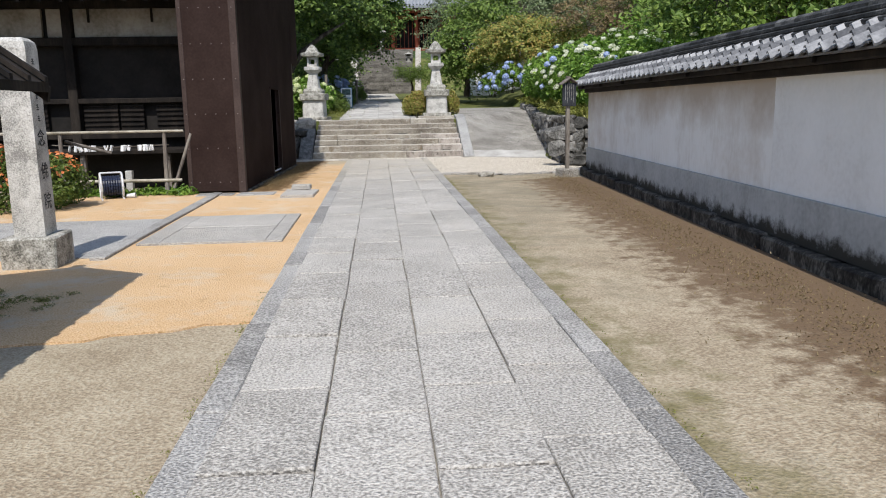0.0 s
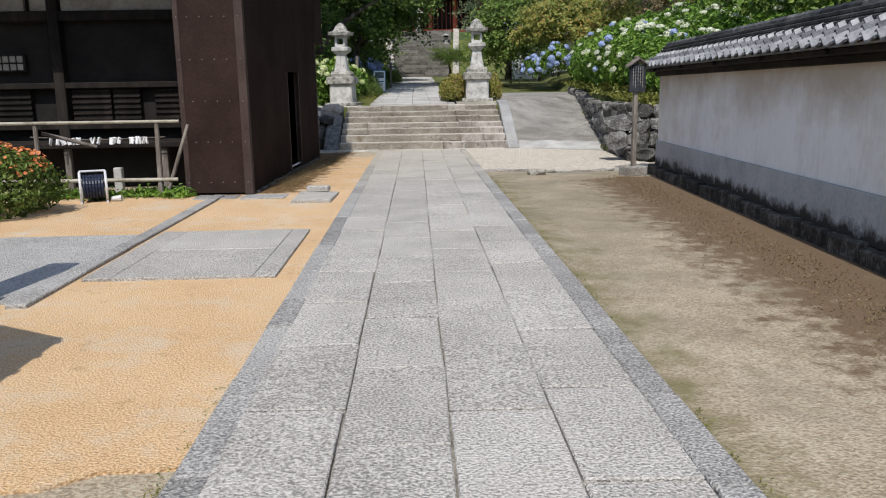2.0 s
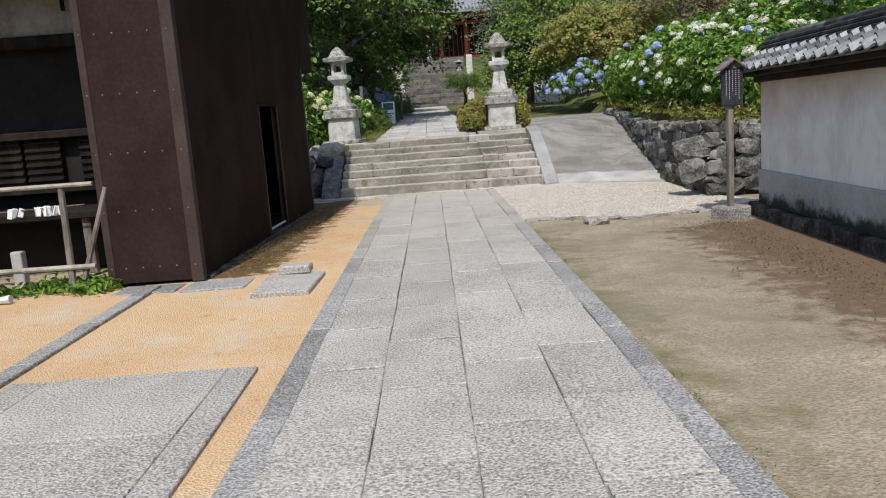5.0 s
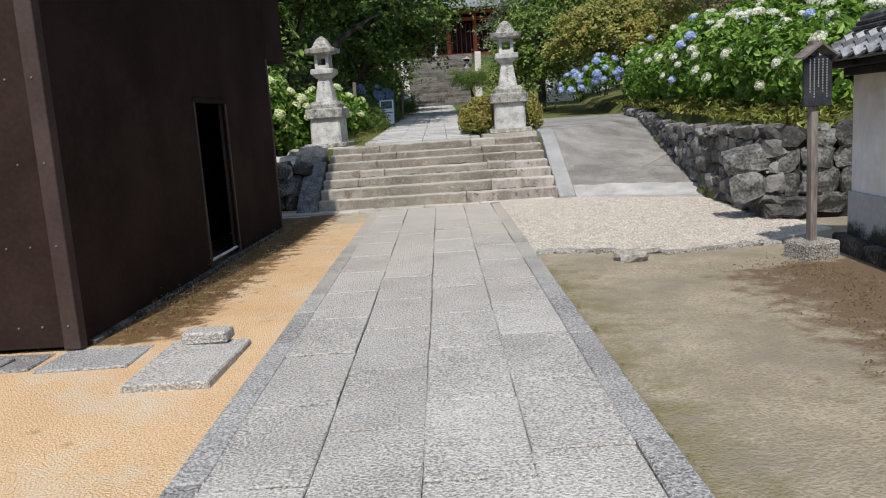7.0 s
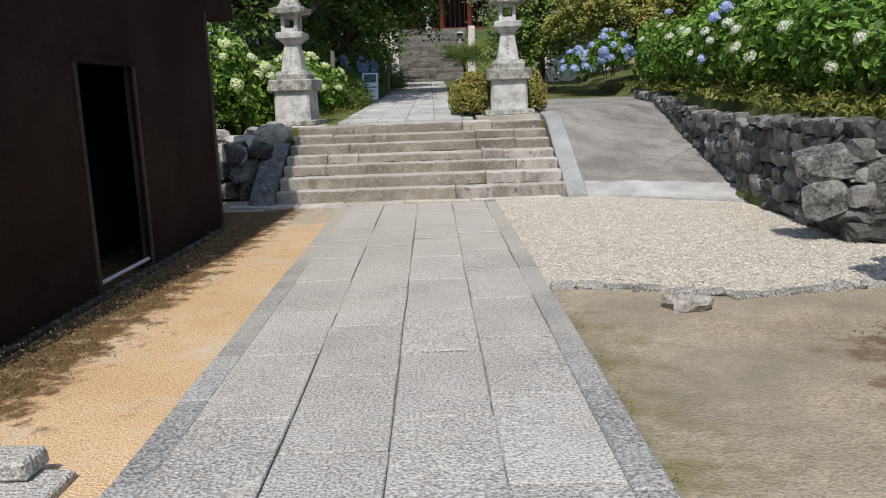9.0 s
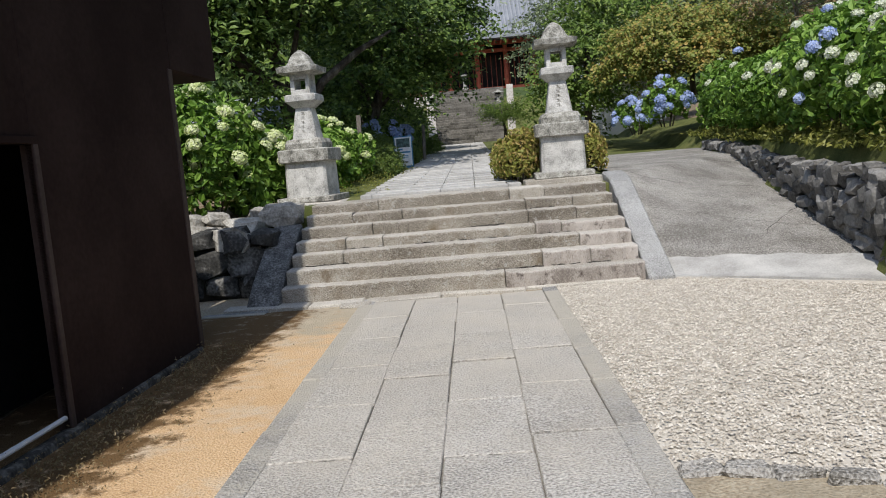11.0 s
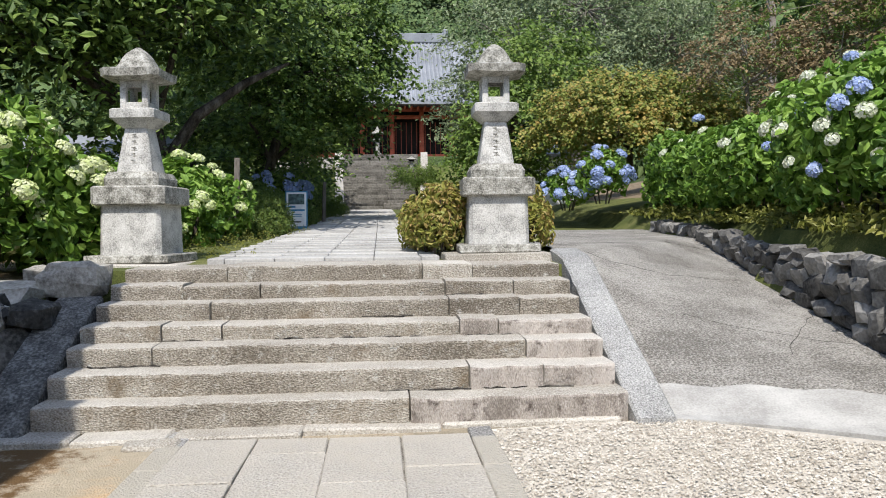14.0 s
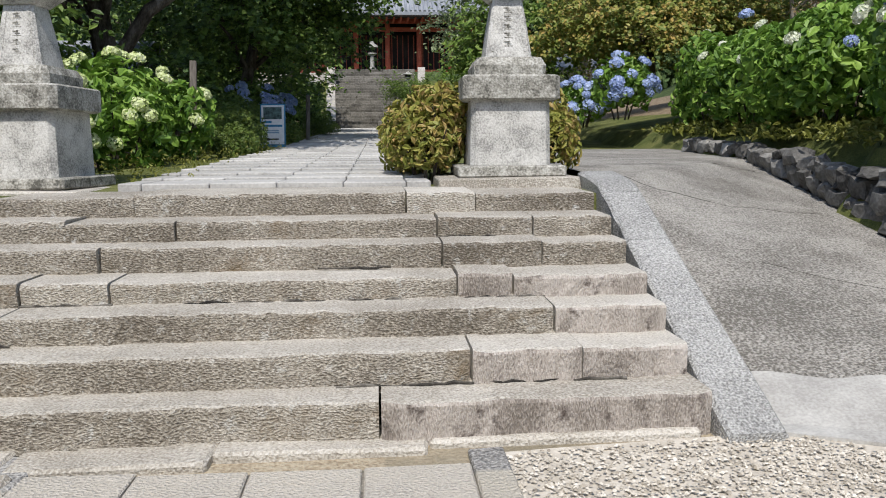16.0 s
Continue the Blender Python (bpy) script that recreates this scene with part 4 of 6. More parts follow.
# ---- wooden notice shelter beside the start of the path ----
nb = thing("roofed_notice_board", "dark weathered wooden notice board under a small gabled roof", "notice board", (-3.35, -18.2, 0))
for x, y in ((0.12, 1.05), (0.12, -1.05)):
    part("post", Shape().box(x - 0.065, x + 0.065, y - 0.065, y + 0.065, 0.1, 2.1, 0.01), OLDWOOD, nb)
    part("post_footing", Shape().box(x - 0.2, x + 0.2, y - 0.2, y + 0.2, -0.1, 0.2, 0.02, 0.012), MOSSY, nb, "rough granite footing")
part("board", Shape().box(0.09, 0.15, -1.0, 1.0, 0.75, 1.75, 0.006), OLDWOOD, nb)
for sgn in (-1, 1):
    part("roof_slope", Shape().rings([[(0.0, y, 2.26), (sgn * 0.80, y, 1.66), (sgn * 0.80, y, 1.59), (0.0, y, 2.16)] for y in (-1.45, 1.40)]), OLDWOOD, nb)
    for i in range(11):
        y = -1.38 + i * 0.27
        part("batten", Shape().rings([[(sgn * 0.02, yy, 2.285), (sgn * 0.82, yy, 1.70), (sgn * 0.82, yy, 1.66), (sgn * 0.02, yy, 2.25)] for yy in (y - 0.025, y + 0.025)]), OLDWOOD, nb)
    part("verge_board", Shape().rings([[(0.0, y, 2.23), (sgn * 0.80, y, 1.63), (sgn * 0.78, y, 1.52), (0.0, y, 2.10)] for y in (1.402, 1.44)]), OLDWOOD, nb)
part("ridge_beam", Shape().box(-0.06, 0.06, -1.5, 1.46, 2.24, 2.32, 0.01), OLDWOOD, nb)

# ---- small information sign on a post ----
sg = thing("post_sign", "small dark wooden sign with white writing on a post", "sign", (3.66, -6.80, 0), turn=14)
part("footing", Shape().box(-0.19, 0.19, -0.17, 0.17, -0.1, 0.135, 0.02, 0.008), CONCRETE, sg, "concrete block footing")
part("post", Shape().box(-0.036, 0.036, -0.036, 0.036, 0.13, 2.0, 0.006), GREYWOOD, sg)
bd = part("board", Shape().box(-0.15, 0.15, -0.07, -0.038, 1.40, 1.86, 0.004), SLATE, sg)
for sgn in (-1, 1):
    part("cap_board", Shape().rings([[(0, y, 1.98), (sgn * 0.19, y, 1.85), (sgn * 0.19, y, 1.83), (0, y, 1.955)] for y in (-0.12, 0.05)]), GREYWOOD, sg)
for k in range(5):
    x = 0.09 - k * 0.045
    s = Shape()
    z = 1.83
    while z > (1.48 + 0.05 * (k % 3)):
        s.box(x - 0.006, x + 0.006, -0.0725, -0.069, z - 0.013, z)
        z -= 0.024
    part("writing_column", s, PALE, bd)

# ---- A-board on the upper path ----
ab = thing("a_board_sign", "white folding sign with a picture, lettering and a black arrow", "sign", (-1.62, 13.0, upper_z(13) - 0.02), turn=-3)
part("frame", Shape().rings([[(-0.26, -0.02, 0.02), (0.26, -0.02, 0.02), (0.26, 0.02, 0.02), (-0.26, 0.02, 0.02)], [(-0.26, 0.06, 0.92), (0.26, 0.06, 0.92), (0.26, 0.10, 0.92), (-0.26, 0.10, 0.92)]]), BLUE, ab, "blue metal frame")
pan = part("panel", Shape().rings([[(-0.235, -0.03, 0.08), (0.235, -0.03, 0.08), (0.235, 0.0, 0.08), (-0.235, 0.0, 0.08)], [(-0.235, 0.045, 0.89), (0.235, 0.045, 0.89), (0.235, 0.07, 0.89), (-0.235, 0.07, 0.89)]]), WHITE, ab)


def on_panel(z, d=-0.004):
    return -0.03 + (z - 0.08) * 0.0926 + d


def panel_patch(name, x0, x1, z0, z1, mat):
    s = Shape()
    s.rings([[(x0, on_panel(z0), z0), (x1, on_panel(z0), z0), (x1, on_panel(z0, 0.002), z0), (x0, on_panel(z0, 0.002), z0)],
             [(x0, on_panel(z1), z1), (x1, on_panel(z1), z1), (x1, on_panel(z1, 0.002), z1), (x0, on_panel(z1, 0.002), z1)]])
    return part(name, s, mat, pan)


panel_patch("picture", -0.19, 0.19, 0.60, 0.85, PICTURE)
for z, a, b in ((0.52, -0.19, -0.02), (0.44, -0.2, 0.2), (0.35, -0.12, 0.13), (0.31, -0.12, 0.13)):
    panel_patch("text_bar", a, b, z, z + (0.045 if z > 0.4 else 0.018), BLUE)
panel_patch("arrow_shaft", -0.08, 0.12, 0.17, 0.20, INK)
panel_patch("arrow_head", -0.13, -0.07, 0.155, 0.215, INK)
part("back_leg", Shape().box(-0.25, -0.22, 0.08, 0.4, 0.0, 0.04, 0.004), BLUE, ab)
part("back_leg", Shape().box(0.22, 0.25, 0.08, 0.4, 0.0, 0.04, 0.004), BLUE, ab)
for x, y, h in ((-2.25, 8.6, 1.45), (-1.3, 17.5, 1.2)):
    ps_ = part("wooden_post", Shape().box(-0.05, 0.05, -0.05, 0.05, -0.1, h, 0.008), GREYWOOD, m=pose(x, y, upper_z(y) - 0.02, 0, 2, 10))
    tagged(ps_, "weathered upright wooden post beside the shrubs", "post")

# ---- old hall behind the fence, west of the path ----
FY = -6.55
hall_w = thing("timber_hall", "dark old timber temple building with dulled plaster panels and tiled roof", "building")
part("wall_back", Shape().box(-13.0, -3.65, FY + 0.12, FY + 0.2, 0.0, 3.6), DARKIN, hall_w)
for x in (-12.6, -10.2, -8.1, -6.15, -3.75):
    part("column", Shape().box(x - 0.09, x + 0.09, FY - 0.09, FY + 0.12, 0.05, 3.55, 0.012), OLDWOOD, hall_w)
for z, h in ((2.80, 0.16), (1.66, 0.10), (0.98, 0.12), (3.5, 0.14)):
    part("beam", Shape().box(-13.0, -3.65, FY - 0.07, FY + 0.10, z - h / 2, z + h / 2, 0.01), OLDWOOD, hall_w)
for a, b in ((-12.5, -10.3), (-10.1, -8.2), (-8.0, -6.65), (-6.55, -6.26), (-6.04, -3.85)):
    part("plaster_panel", Shape().box(a, b, FY + 0.02, FY + 0.10, 2.89, 3.42, 0.003), DIMPLASTER, hall_w, "white plaster panel toned down for the dim hall")
for x in (-5.75, -4.55):
    part("panel_strut", Shape().box(x - 0.02, x + 0.02, FY - 0.02, FY + 0.03, 3.16, 3.46, 0.004), OLDWOOD, hall_w)
for a, b in ((-8.0, -7.4), (-7.3, -6.7), (-6.0, -5.35), (-5.3, -4.85), (-4.6, -3.9)):
    lat = part("lattice", Shape().box(a, b, FY + 0.02, FY + 0.05, 1.04, 1.62, 0.003), OLDWOOD, hall_w)
    for k in range(6):
        z = 1.09 + k * 0.094
        part("lattice_slat", Shape().box(a, b, FY - 0.01, FY + 0.02, z - 0.014, z + 0.014, 0.003), OLDWOOD, lat)
shoji = part("shoji_window", Shape().box(-7.72, -6.72, FY + 0.01, FY + 0.05, 1.90, 2.20, 0.003), OLDWOOD, hall_w)
for i in range(8):
    for k in range(2):
        part("paper_pane", Shape().box(-7.69 + i * 0.12, -7.60 + i * 0.12, FY - 0.004, FY + 0.012, 1.93 + k * 0.13, 2.03 + k * 0.13), DIMPLASTER, shoji)
part("veranda_floor", Shape().box(-13.0, -3.65, FY - 1.05, FY, 0.66, 0.74, 0.008), OLDWOOD, hall_w)
for x in (-11.8, -9.6, -7.6, -5.75, -4.2):
    part("veranda_post", Shape().box(x - 0.05, x + 0.05, FY - 1.0, FY - 0.9, 0.0, 0.66, 0.008), GREYWOOD, hall_w)
part("underfloor", Shape().box(-13.0, -3.65, FY - 0.5, FY - 0.45, 0.0, 0.66), DARKIN, hall_w)
EZ, EY, RZ, RY = 3.62, FY - 1.25, 5.1, FY + 1.6
part("roof_deck", Shape().rings([[(x, EY, EZ - 0.06), (x, RY, RZ - 0.06), (x, RY + 2.3, EZ + 0.2), (x, RY + 2.3, EZ + 0.1), (x, RY, RZ - 0.2), (x, EY, EZ - 0.14)] for x in (-13.4, -3.62)]), OLDWOOD, hall_w)
tl = Shape()
for i in range(36):
    x = -13.3 + i * 0.27
    for k in range(8):
        a, b = k / 8, (k + 1.08) / 8
        p, q = Vector((x, EY + (RY - EY) * a, EZ + (RZ - EZ) * a + 0.03)), Vector((x, EY + (RY - EY) * b, EZ + (RZ - EZ) * b + 0.015))
        tl.tube([p, q], [0.075, 0.068], 8)
        tl.box(x + 0.06, x + 0.21, p.y, p.y + (RY - EY) / 8, p.z - 0.05, p.z - 0.01, 0.0)
rt = part("roof_tiles", tl, TILE, hall_w, "grey round roof tiles")
rt["kind"] = "stuff"
for i in range(26):
    x = -13.2 + i * 0.37
    part("rafter", Shape().rings([[(x - 0.035, EY + 0.06, EZ - 0.22), (x + 0.035, EY + 0.06, EZ - 0.22), (x + 0.035, EY + 0.06, EZ - 0.15), (x - 0.035, EY + 0.06, EZ - 0.15)],
                                  [(x - 0.035, FY, EZ + 0.42), (x + 0.035, FY, EZ + 0.42), (x + 0.035, FY, EZ + 0.5), (x - 0.035, FY, EZ + 0.5)]]), OLDWOOD, hall_w)

# roofed earthen wall running west from the enclosure
ew = thing("roofed_earth_wall", "brown earthen wall with a small tiled roof", "wall", kind="structure")
part("wall_body", Shape().box(-11.0, -3.55, -1.35, -1.05, -0.1, 2.15, 0.01), PLASTER_OLD, ew)
part("eave_board", Shape().box(-11.0, -3.45, -1.62, -0.78, 2.15, 2.21, 0.008), OLDWOOD, ew)
for sgn in (-1, 1):
    part("roof_slope", Shape().rings([[(x, -1.2, 2.60), (x, -1.2 + sgn * 0.48, 2.28), (x, -1.2 + sgn * 0.48, 2.215), (x, -1.2, 2.50)] for x in (-11.0, -3.4)]), TILE, ew)
    for i in range(30):
        x = -10.9 + i * 0.25
        part("roof_tile", Shape().tube([(x, -1.2 + sgn * 0.03, 2.61), (x, -1.2 + sgn * 0.50, 2.29)], [0.05, 0.055], 8), TILE, ew)
part("ridge", Shape().tube([(-11.0, -1.2, 2.66), (-3.4, -1.2, 2.66)], [0.09, 0.09], 10), TILE, ew)

# fence in front of it
fe = thing("rail_fence", "weathered pole fence with a bamboo top rail", "fence")
FX = -8.55
for x in (-11.6, -9.6, -7.6, -5.75, -3.98):
    part("post", Shape().tube([(x, FX, -0.1), (x + 0.02, FX, 1.12)], [0.042, 0.034], 8), GREYWOOD, fe)
part("top_rail", Shape().tube([(-12.5, FX - 0.03, 1.13), (-8, FX - 0.03, 1.10), (-3.62, FX - 0.03, 1.10)], [0.024, 0.027, 0.022], 8), BAMBOO, fe, "pale bamboo rail")
part("low_rail", Shape().tube([(-12.5, FX - 0.03, 0.28), (-8, FX - 0.03, 0.25), (-3.7, FX - 0.03, 0.24)], [0.03, 0.032, 0.028], 8), BAMBOO, fe, "pale bamboo rail")
part("brace", Shape().tube([(-3.85, FX, 0.1), (-3.5, FX, 1.05)], [0.03, 0.026], 7), GREYWOOD, fe)
part("brace", Shape().tube([(-5.7, FX + 0.1, 0.95), (-5.0, FX + 0.35, 0.72)], [0.03, 0.026], 7), GREYWOOD, fe)
# paper streamers tied along a cord
rope = thing("paper_streamers", "row of white paper strips tied along a cord", "paper strips")
part("cord", Shape().tube([(-6.2, -7.75, 0.86), (-5.2, -7.75, 0.80), (-4.1, -7.75, 0.83)], [0.008, 0.008, 0.008], 6), GREYWOOD, rope)
for i in range(30):
    x = random.choice((random.uniform(-5.0, -4.35), random.uniform(-5.9, -5.1)))
    part("paper_strip", Shape().box(-0.025, 0.025, -0.008, 0.008, -0.11, 0.0, 0.003, 0.006), WHITE, rope, m=pose(x, -7.75 + random.uniform(-0.02, 0.02), 0.835, random.uniform(-20, 20), random.uniform(-25, 25), random.uniform(0, 90)))
stump = part("white_stake", Shape().box(-0.06, 0.06, -0.06, 0.06, 0.0, 0.42, 0.01), PALE, m=pose(-4.75, -8.1, -0.03))
tagged(stump, "short pale stake standing behind the fence", "stake")

# hose reel
hr = thing("hose_reel", "pale plastic hose reel wound with dark navy hose", "hose reel", (-4.78, -9.02, -0.014), turn=22)
part("drum", Shape().tube([(-0.14, 0, 0.22), (0.14, 0, 0.22)], [0.10, 0.10], 14), PLASTIC, hr)
s = Shape()
for i in range(7):
    for k in range(20):
        a, b = 2 * math.pi * k / 20, 2 * math.pi * (k + 1) / 20
        x = -0.12 + i * 0.04
        s.tube([(x, 0.155 * math.cos(a), 0.22 + 0.155 * math.sin(a)), (x, 0.155 * math.cos(b), 0.22 + 0.155 * math.sin(b))], [0.021, 0.021], 6)
part("hose", s, NAVY, hr, "coiled navy rubber hose")
for x in (-0.17, 0.17):
    s = Shape()
    pts = [(x, 0.20 * math.cos(t) * 1.0, 0.22 + 0.21 * math.sin(t)) for t in [2 * math.pi * k / 18 for k in range(19)]]
    s.tube(pts, [0.018] * 19, 7)
    part("side_ring", s, PLASTIC, hr)
    part("foot", Shape().tube([(x, -0.24, 0.015), (x, 0.24, 0.015)], [0.016, 0.016], 7), PLASTIC, hr)
part("grip", Shape().tube([(-0.17, 0.02, 0.44), (0.17, 0.02, 0.44)], [0.016, 0.016], 7), PLASTIC, hr)
part("spray_nozzle", Shape().tube([(0.22, -0.1, 0.04), (0.36, -0.16, 0.05)], [0.03, 0.045], 8), PLASTIC, hr)

# ---- upper path, far steps and main hall ----
up = Shape()
y, k = 2.47, 0
while y < 35.8:
    l = random.uniform(0.55, 0.8)
    xs_ = [-1.44, -1.26, -0.74, -0.22, 0.30, 0.80, 1.0]
    for a, b in zip(xs_, xs_[1:]):
        z = upper_z(y + l / 2)
        up.box(a + 0.003, b - 0.003, y + 0.003, y + l - 0.003, z - 0.12, z + 0.012 + random.uniform(-0.004, 0.004), 0.008)
    y += l
ob = structure("upper_path", up, UPPATH, "pale granite slab path leading to the far steps", "path")
band = part("shadowed_drain", Shape().box(-1.5, 1.1, 21.0, 21.25, upper_z(21.1) - 0.1, upper_z(21.1) + 0.02, 0.01), BORDER)
tagged(band, "dark stone band crossing the upper path", "paving", kind="structure")

far = thing("far_steps", "long flight of worn grey stone steps up to the main hall", "steps", kind="structure")
NF = 22
for k in range(NF):
    z0 = 2.42 + k * (6.25 - 2.42) / NF
    z1 = z0 + (6.25 - 2.42) / NF
    y0 = 36 + k * 10 / NF
    cuts = sorted([-1.5 - 0.028 * k, 2.25 + 0.03 * k] + [random.uniform(-1.2, 2) for _ in range(2)])
    for a, b in zip(cuts, cuts[1:]):
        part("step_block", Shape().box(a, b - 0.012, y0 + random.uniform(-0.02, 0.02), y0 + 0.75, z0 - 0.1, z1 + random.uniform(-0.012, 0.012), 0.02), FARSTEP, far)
for x0, x1 in ((-2.0, -1.52), (2.5, 2.95)):
    part("side_wall", Shape().rings([[(x0 - s_, y, z - 0.6), (x1 - s_, y, z - 0.6), (x1 - s_, y, z), (x0 - s_, y, z)] for y, z, s_ in ((35.8, 2.6, 0), (46.2, 6.45, 0.55 if x0 < 0 else -0.6))]), STEP, far)


def small_lantern(name, at, label, k=0.62, h=1.0):
    """k widens it, h scales its height."""
    e = thing(name, label, "stone lantern", at, "stone lanterns by the far steps")
    for nm, prof, n, mat in (("post", [(0.24, 0), (0.24, 0.2), (0.13, 0.28), (0.12, 1.0)], 8, MOSSY), ("platform", [(0.13, 1.0), (0.28, 1.1), (0.28, 1.18)], 6, MOSSY),
                             ("fire_box", [(0.19, 1.18), (0.19, 1.48)], 6, DARKIN), ("roof", [(0.22, 1.48), (0.44, 1.52), (0.40, 1.58), (0.14, 1.78), (0.07, 1.95), (0.02, 2.05)], 6, MOSSY)):
        part(nm, Shape().lathe([(r_ * k, z_ * h) for r_, z_ in prof], n), mat, e)
    return e


def far_tread(y):
    """Height of the far steps at y."""
    return 2.42 + (math.floor((y - 36) * NF / 10) + 1) * (6.25 - 2.42) / NF


for x in (2.35, -1.95):
    small_lantern("stone_lantern", (x, 42.75, far_tread(42.75)), "small dark stone lantern standing on the far steps", 0.95, 0.42)
small_lantern("stone_lantern", (0.25, 47.6, 6.3), "pale stone lantern in front of the main hall", 1.1)

mh = thing("main_hall", "red timber temple hall with a broad grey tiled roof", "temple hall")
HX, HY, HZ = 0.1, 51.0, 6.35
BAY = 2.15
part("podium", Shape().box(HX - 9, HX + 9, HY - 2.2, HY + 9, HZ - 0.8, HZ, 0.04), STEP, mh)
part("back_wall", Shape().box(HX - 7.4, HX + 7.4, HY + 2.0, HY + 2.2, HZ, HZ + 3.9), DARKIN, mh)
for i in range(8):
    x = HX - 7.4 + i * BAY
    part("column", Shape().tube([(x, HY, HZ), (x, HY, HZ + 3.7)], [0.19, 0.17], 12), REDWOOD, mh)
    part("column_base", Shape().lathe([(0.30, 0), (0.26, 0.12)], 12, (x, HY, HZ)), PALE, mh)
for z, h in ((HZ + 3.1, 0.26), (HZ + 3.65, 0.3)):
    part("tie_beam", Shape().box(HX - 7.6, HX + 7.6, HY - 0.12, HY + 0.12, z - h / 2, z + h / 2, 0.02), REDWOOD, mh)
part("low_rail", Shape().box(HX - 7.4, HX + 7.4, HY - 0.06, HY + 0.06, HZ + 0.10, HZ + 0.42, 0.02), REDWOOD, mh)
for i in range(7):
    x = HX - 7.4 + i * BAY
    dr = part("lattice_door", Shape().box(x + 0.22, x + 1.93, HY + 1.0, HY + 1.06, HZ + 0.45, HZ + 2.9), OLDWOOD, mh)
    for k in range(5):
        part("door_bar", Shape().box(x + 0.28 + k * 0.38, x + 0.33 + k * 0.38, HY + 0.96, HY + 1.0, HZ + 0.5, HZ + 2.85), REDWOOD, dr)
    part("bracket", Shape().box(x + 0.7, x + 1.4, HY - 0.5, HY + 0.1, HZ + 3.55, HZ + 3.95, 0.05), REDWOOD, mh)
eave_y, eave_z, ridge_y, ridge_z = HY - 2.6, HZ + 3.85, HY + 4.6, HZ + 9.6
prof = []
for i in range(11):
    u = i / 10
    prof.append((eave_y + (ridge_y - eave_y) * u, eave_z + (ridge_z - eave_z) * (0.62 * u + 0.38 * u * u)))
rd = Shape().rings([[(HX - 9.4, y, z), (HX + 9.4, y, z), (HX + 9.4, y, z - 0.22), (HX - 9.4, y, z - 0.22)] for y, z in prof])
part("roof_deck", rd, HALLTILE, mh)
back = Shape().rings([[(x, ridge_y, ridge_z), (x, ridge_y + 7, eave_z), (x, ridge_y + 7, eave_z - 0.3), (x, ridge_y, ridge_z - 0.5)] for x in (HX - 9.4, HX + 9.4)])
part("roof_back", back, HALLTILE, mh)
rr = Shape()
for i in range(63):
    x = HX - 9.3 + i * 0.3
    rr.tube([(x, y, z + 0.05) for y, z in prof], [0.085] * 11, 6)
hp = part("roof_ribs", rr, HALLTILE, mh, "rows of round grey tiles")
hp["kind"] = "stuff"
part("ridge", Shape().box(HX - 9.2, HX + 5.6, ridge_y - 0.3, ridge_y + 0.3, ridge_z - 0.1, ridge_z + 0.62, 0.05), HALLTILE, mh)
part("ridge_end", Shape().box(HX + 5.3, HX + 5.7, ridge_y - 0.36, ridge_y + 0.36, ridge_z - 0.2, ridge_z + 0.95, 0.1), HALLTILE, mh)
part("eave_edge", Shape().box(HX - 9.4, HX + 9.4, eave_y - 0.02, eave_y + 0.5, eave_z - 0.32, eave_z - 0.2, 0.02), OLDWOOD, mh)
for i in range(40):
    x = HX - 9.2 + i * 0.47
    part("rafter", Shape().box(x - 0.06, x + 0.06, eave_y + 0.1, HY + 0.2, eave_z - 0.34, eave_z - 0.22), REDWOOD, mh)

# low buildings glimpsed through the trees
sh = thing("white_storehouse", "small white plastered storehouse behind the trees", "building", (8.6, 30, 2.9))
part("wall", Shape().box(-2.4, 1.4, 0, 3, -1.5, 1.9, 0.02), PLASTER, sh)
part("roof", Shape().rings([[(x, -0.6, 1.85), (x, 1.5, 2.9), (x, 3.6, 1.85), (x, 3.6, 1.7), (x, 1.5, 2.7), (x, -0.6, 1.7)] for x in (-3.0, 2.0)]), TILE, sh)
sh = thing("outbuilding", "low building with a pale grey tiled roof behind trees", "building", (-8.2, 15.5, 1.2))
part("wall", Shape().box(-3, 2.6, 0, 4, -0.5, 1.75, 0.02), OLDWOOD, sh)
part("roof", Shape().rings([[(x, -1.0, 1.7), (x, 2, 3.0), (x, 5, 1.7), (x, 5, 1.55), (x, 2, 2.8), (x, -1.0, 1.55)] for x in (-3.6, 3.1)]), HALLTILE, sh)

# ---- plants ----
def flower_mesh(name, mat, seed, flat=0.72):
    """A hydrangea head: a dome of many small four-petalled florets."""
    r = np.random.default_rng(seed)
    n = 96
    d = r.normal(size=(n * 3, 3))
    d /= np.linalg.norm(d, axis=1, keepdims=True)
    d = d[d[:, 2] > -0.35][:n]
    return leaves_mesh(name, mat, d * np.array([1, 1, flat]) * r.uniform(0.86, 1.02, (len(d), 1)), d + r.normal(size=d.shape) * 0.25, 0.48, 0.9, 0.1)


HEADS = {"white": [flower_mesh("flower_head", PETAL_WHITE, 1), flower_mesh("flower_head", PETAL_WHITE, 2, 0.5)],
         "blue": [flower_mesh("flower_head", PETAL_BLUE, 3), flower_mesh("flower_head", PETAL_BLUE, 4)],
         "lime": [flower_mesh("flower_head", PETAL_LIME, 5), flower_mesh("flower_head", PETAL_LIME, 6, 0.6)]}


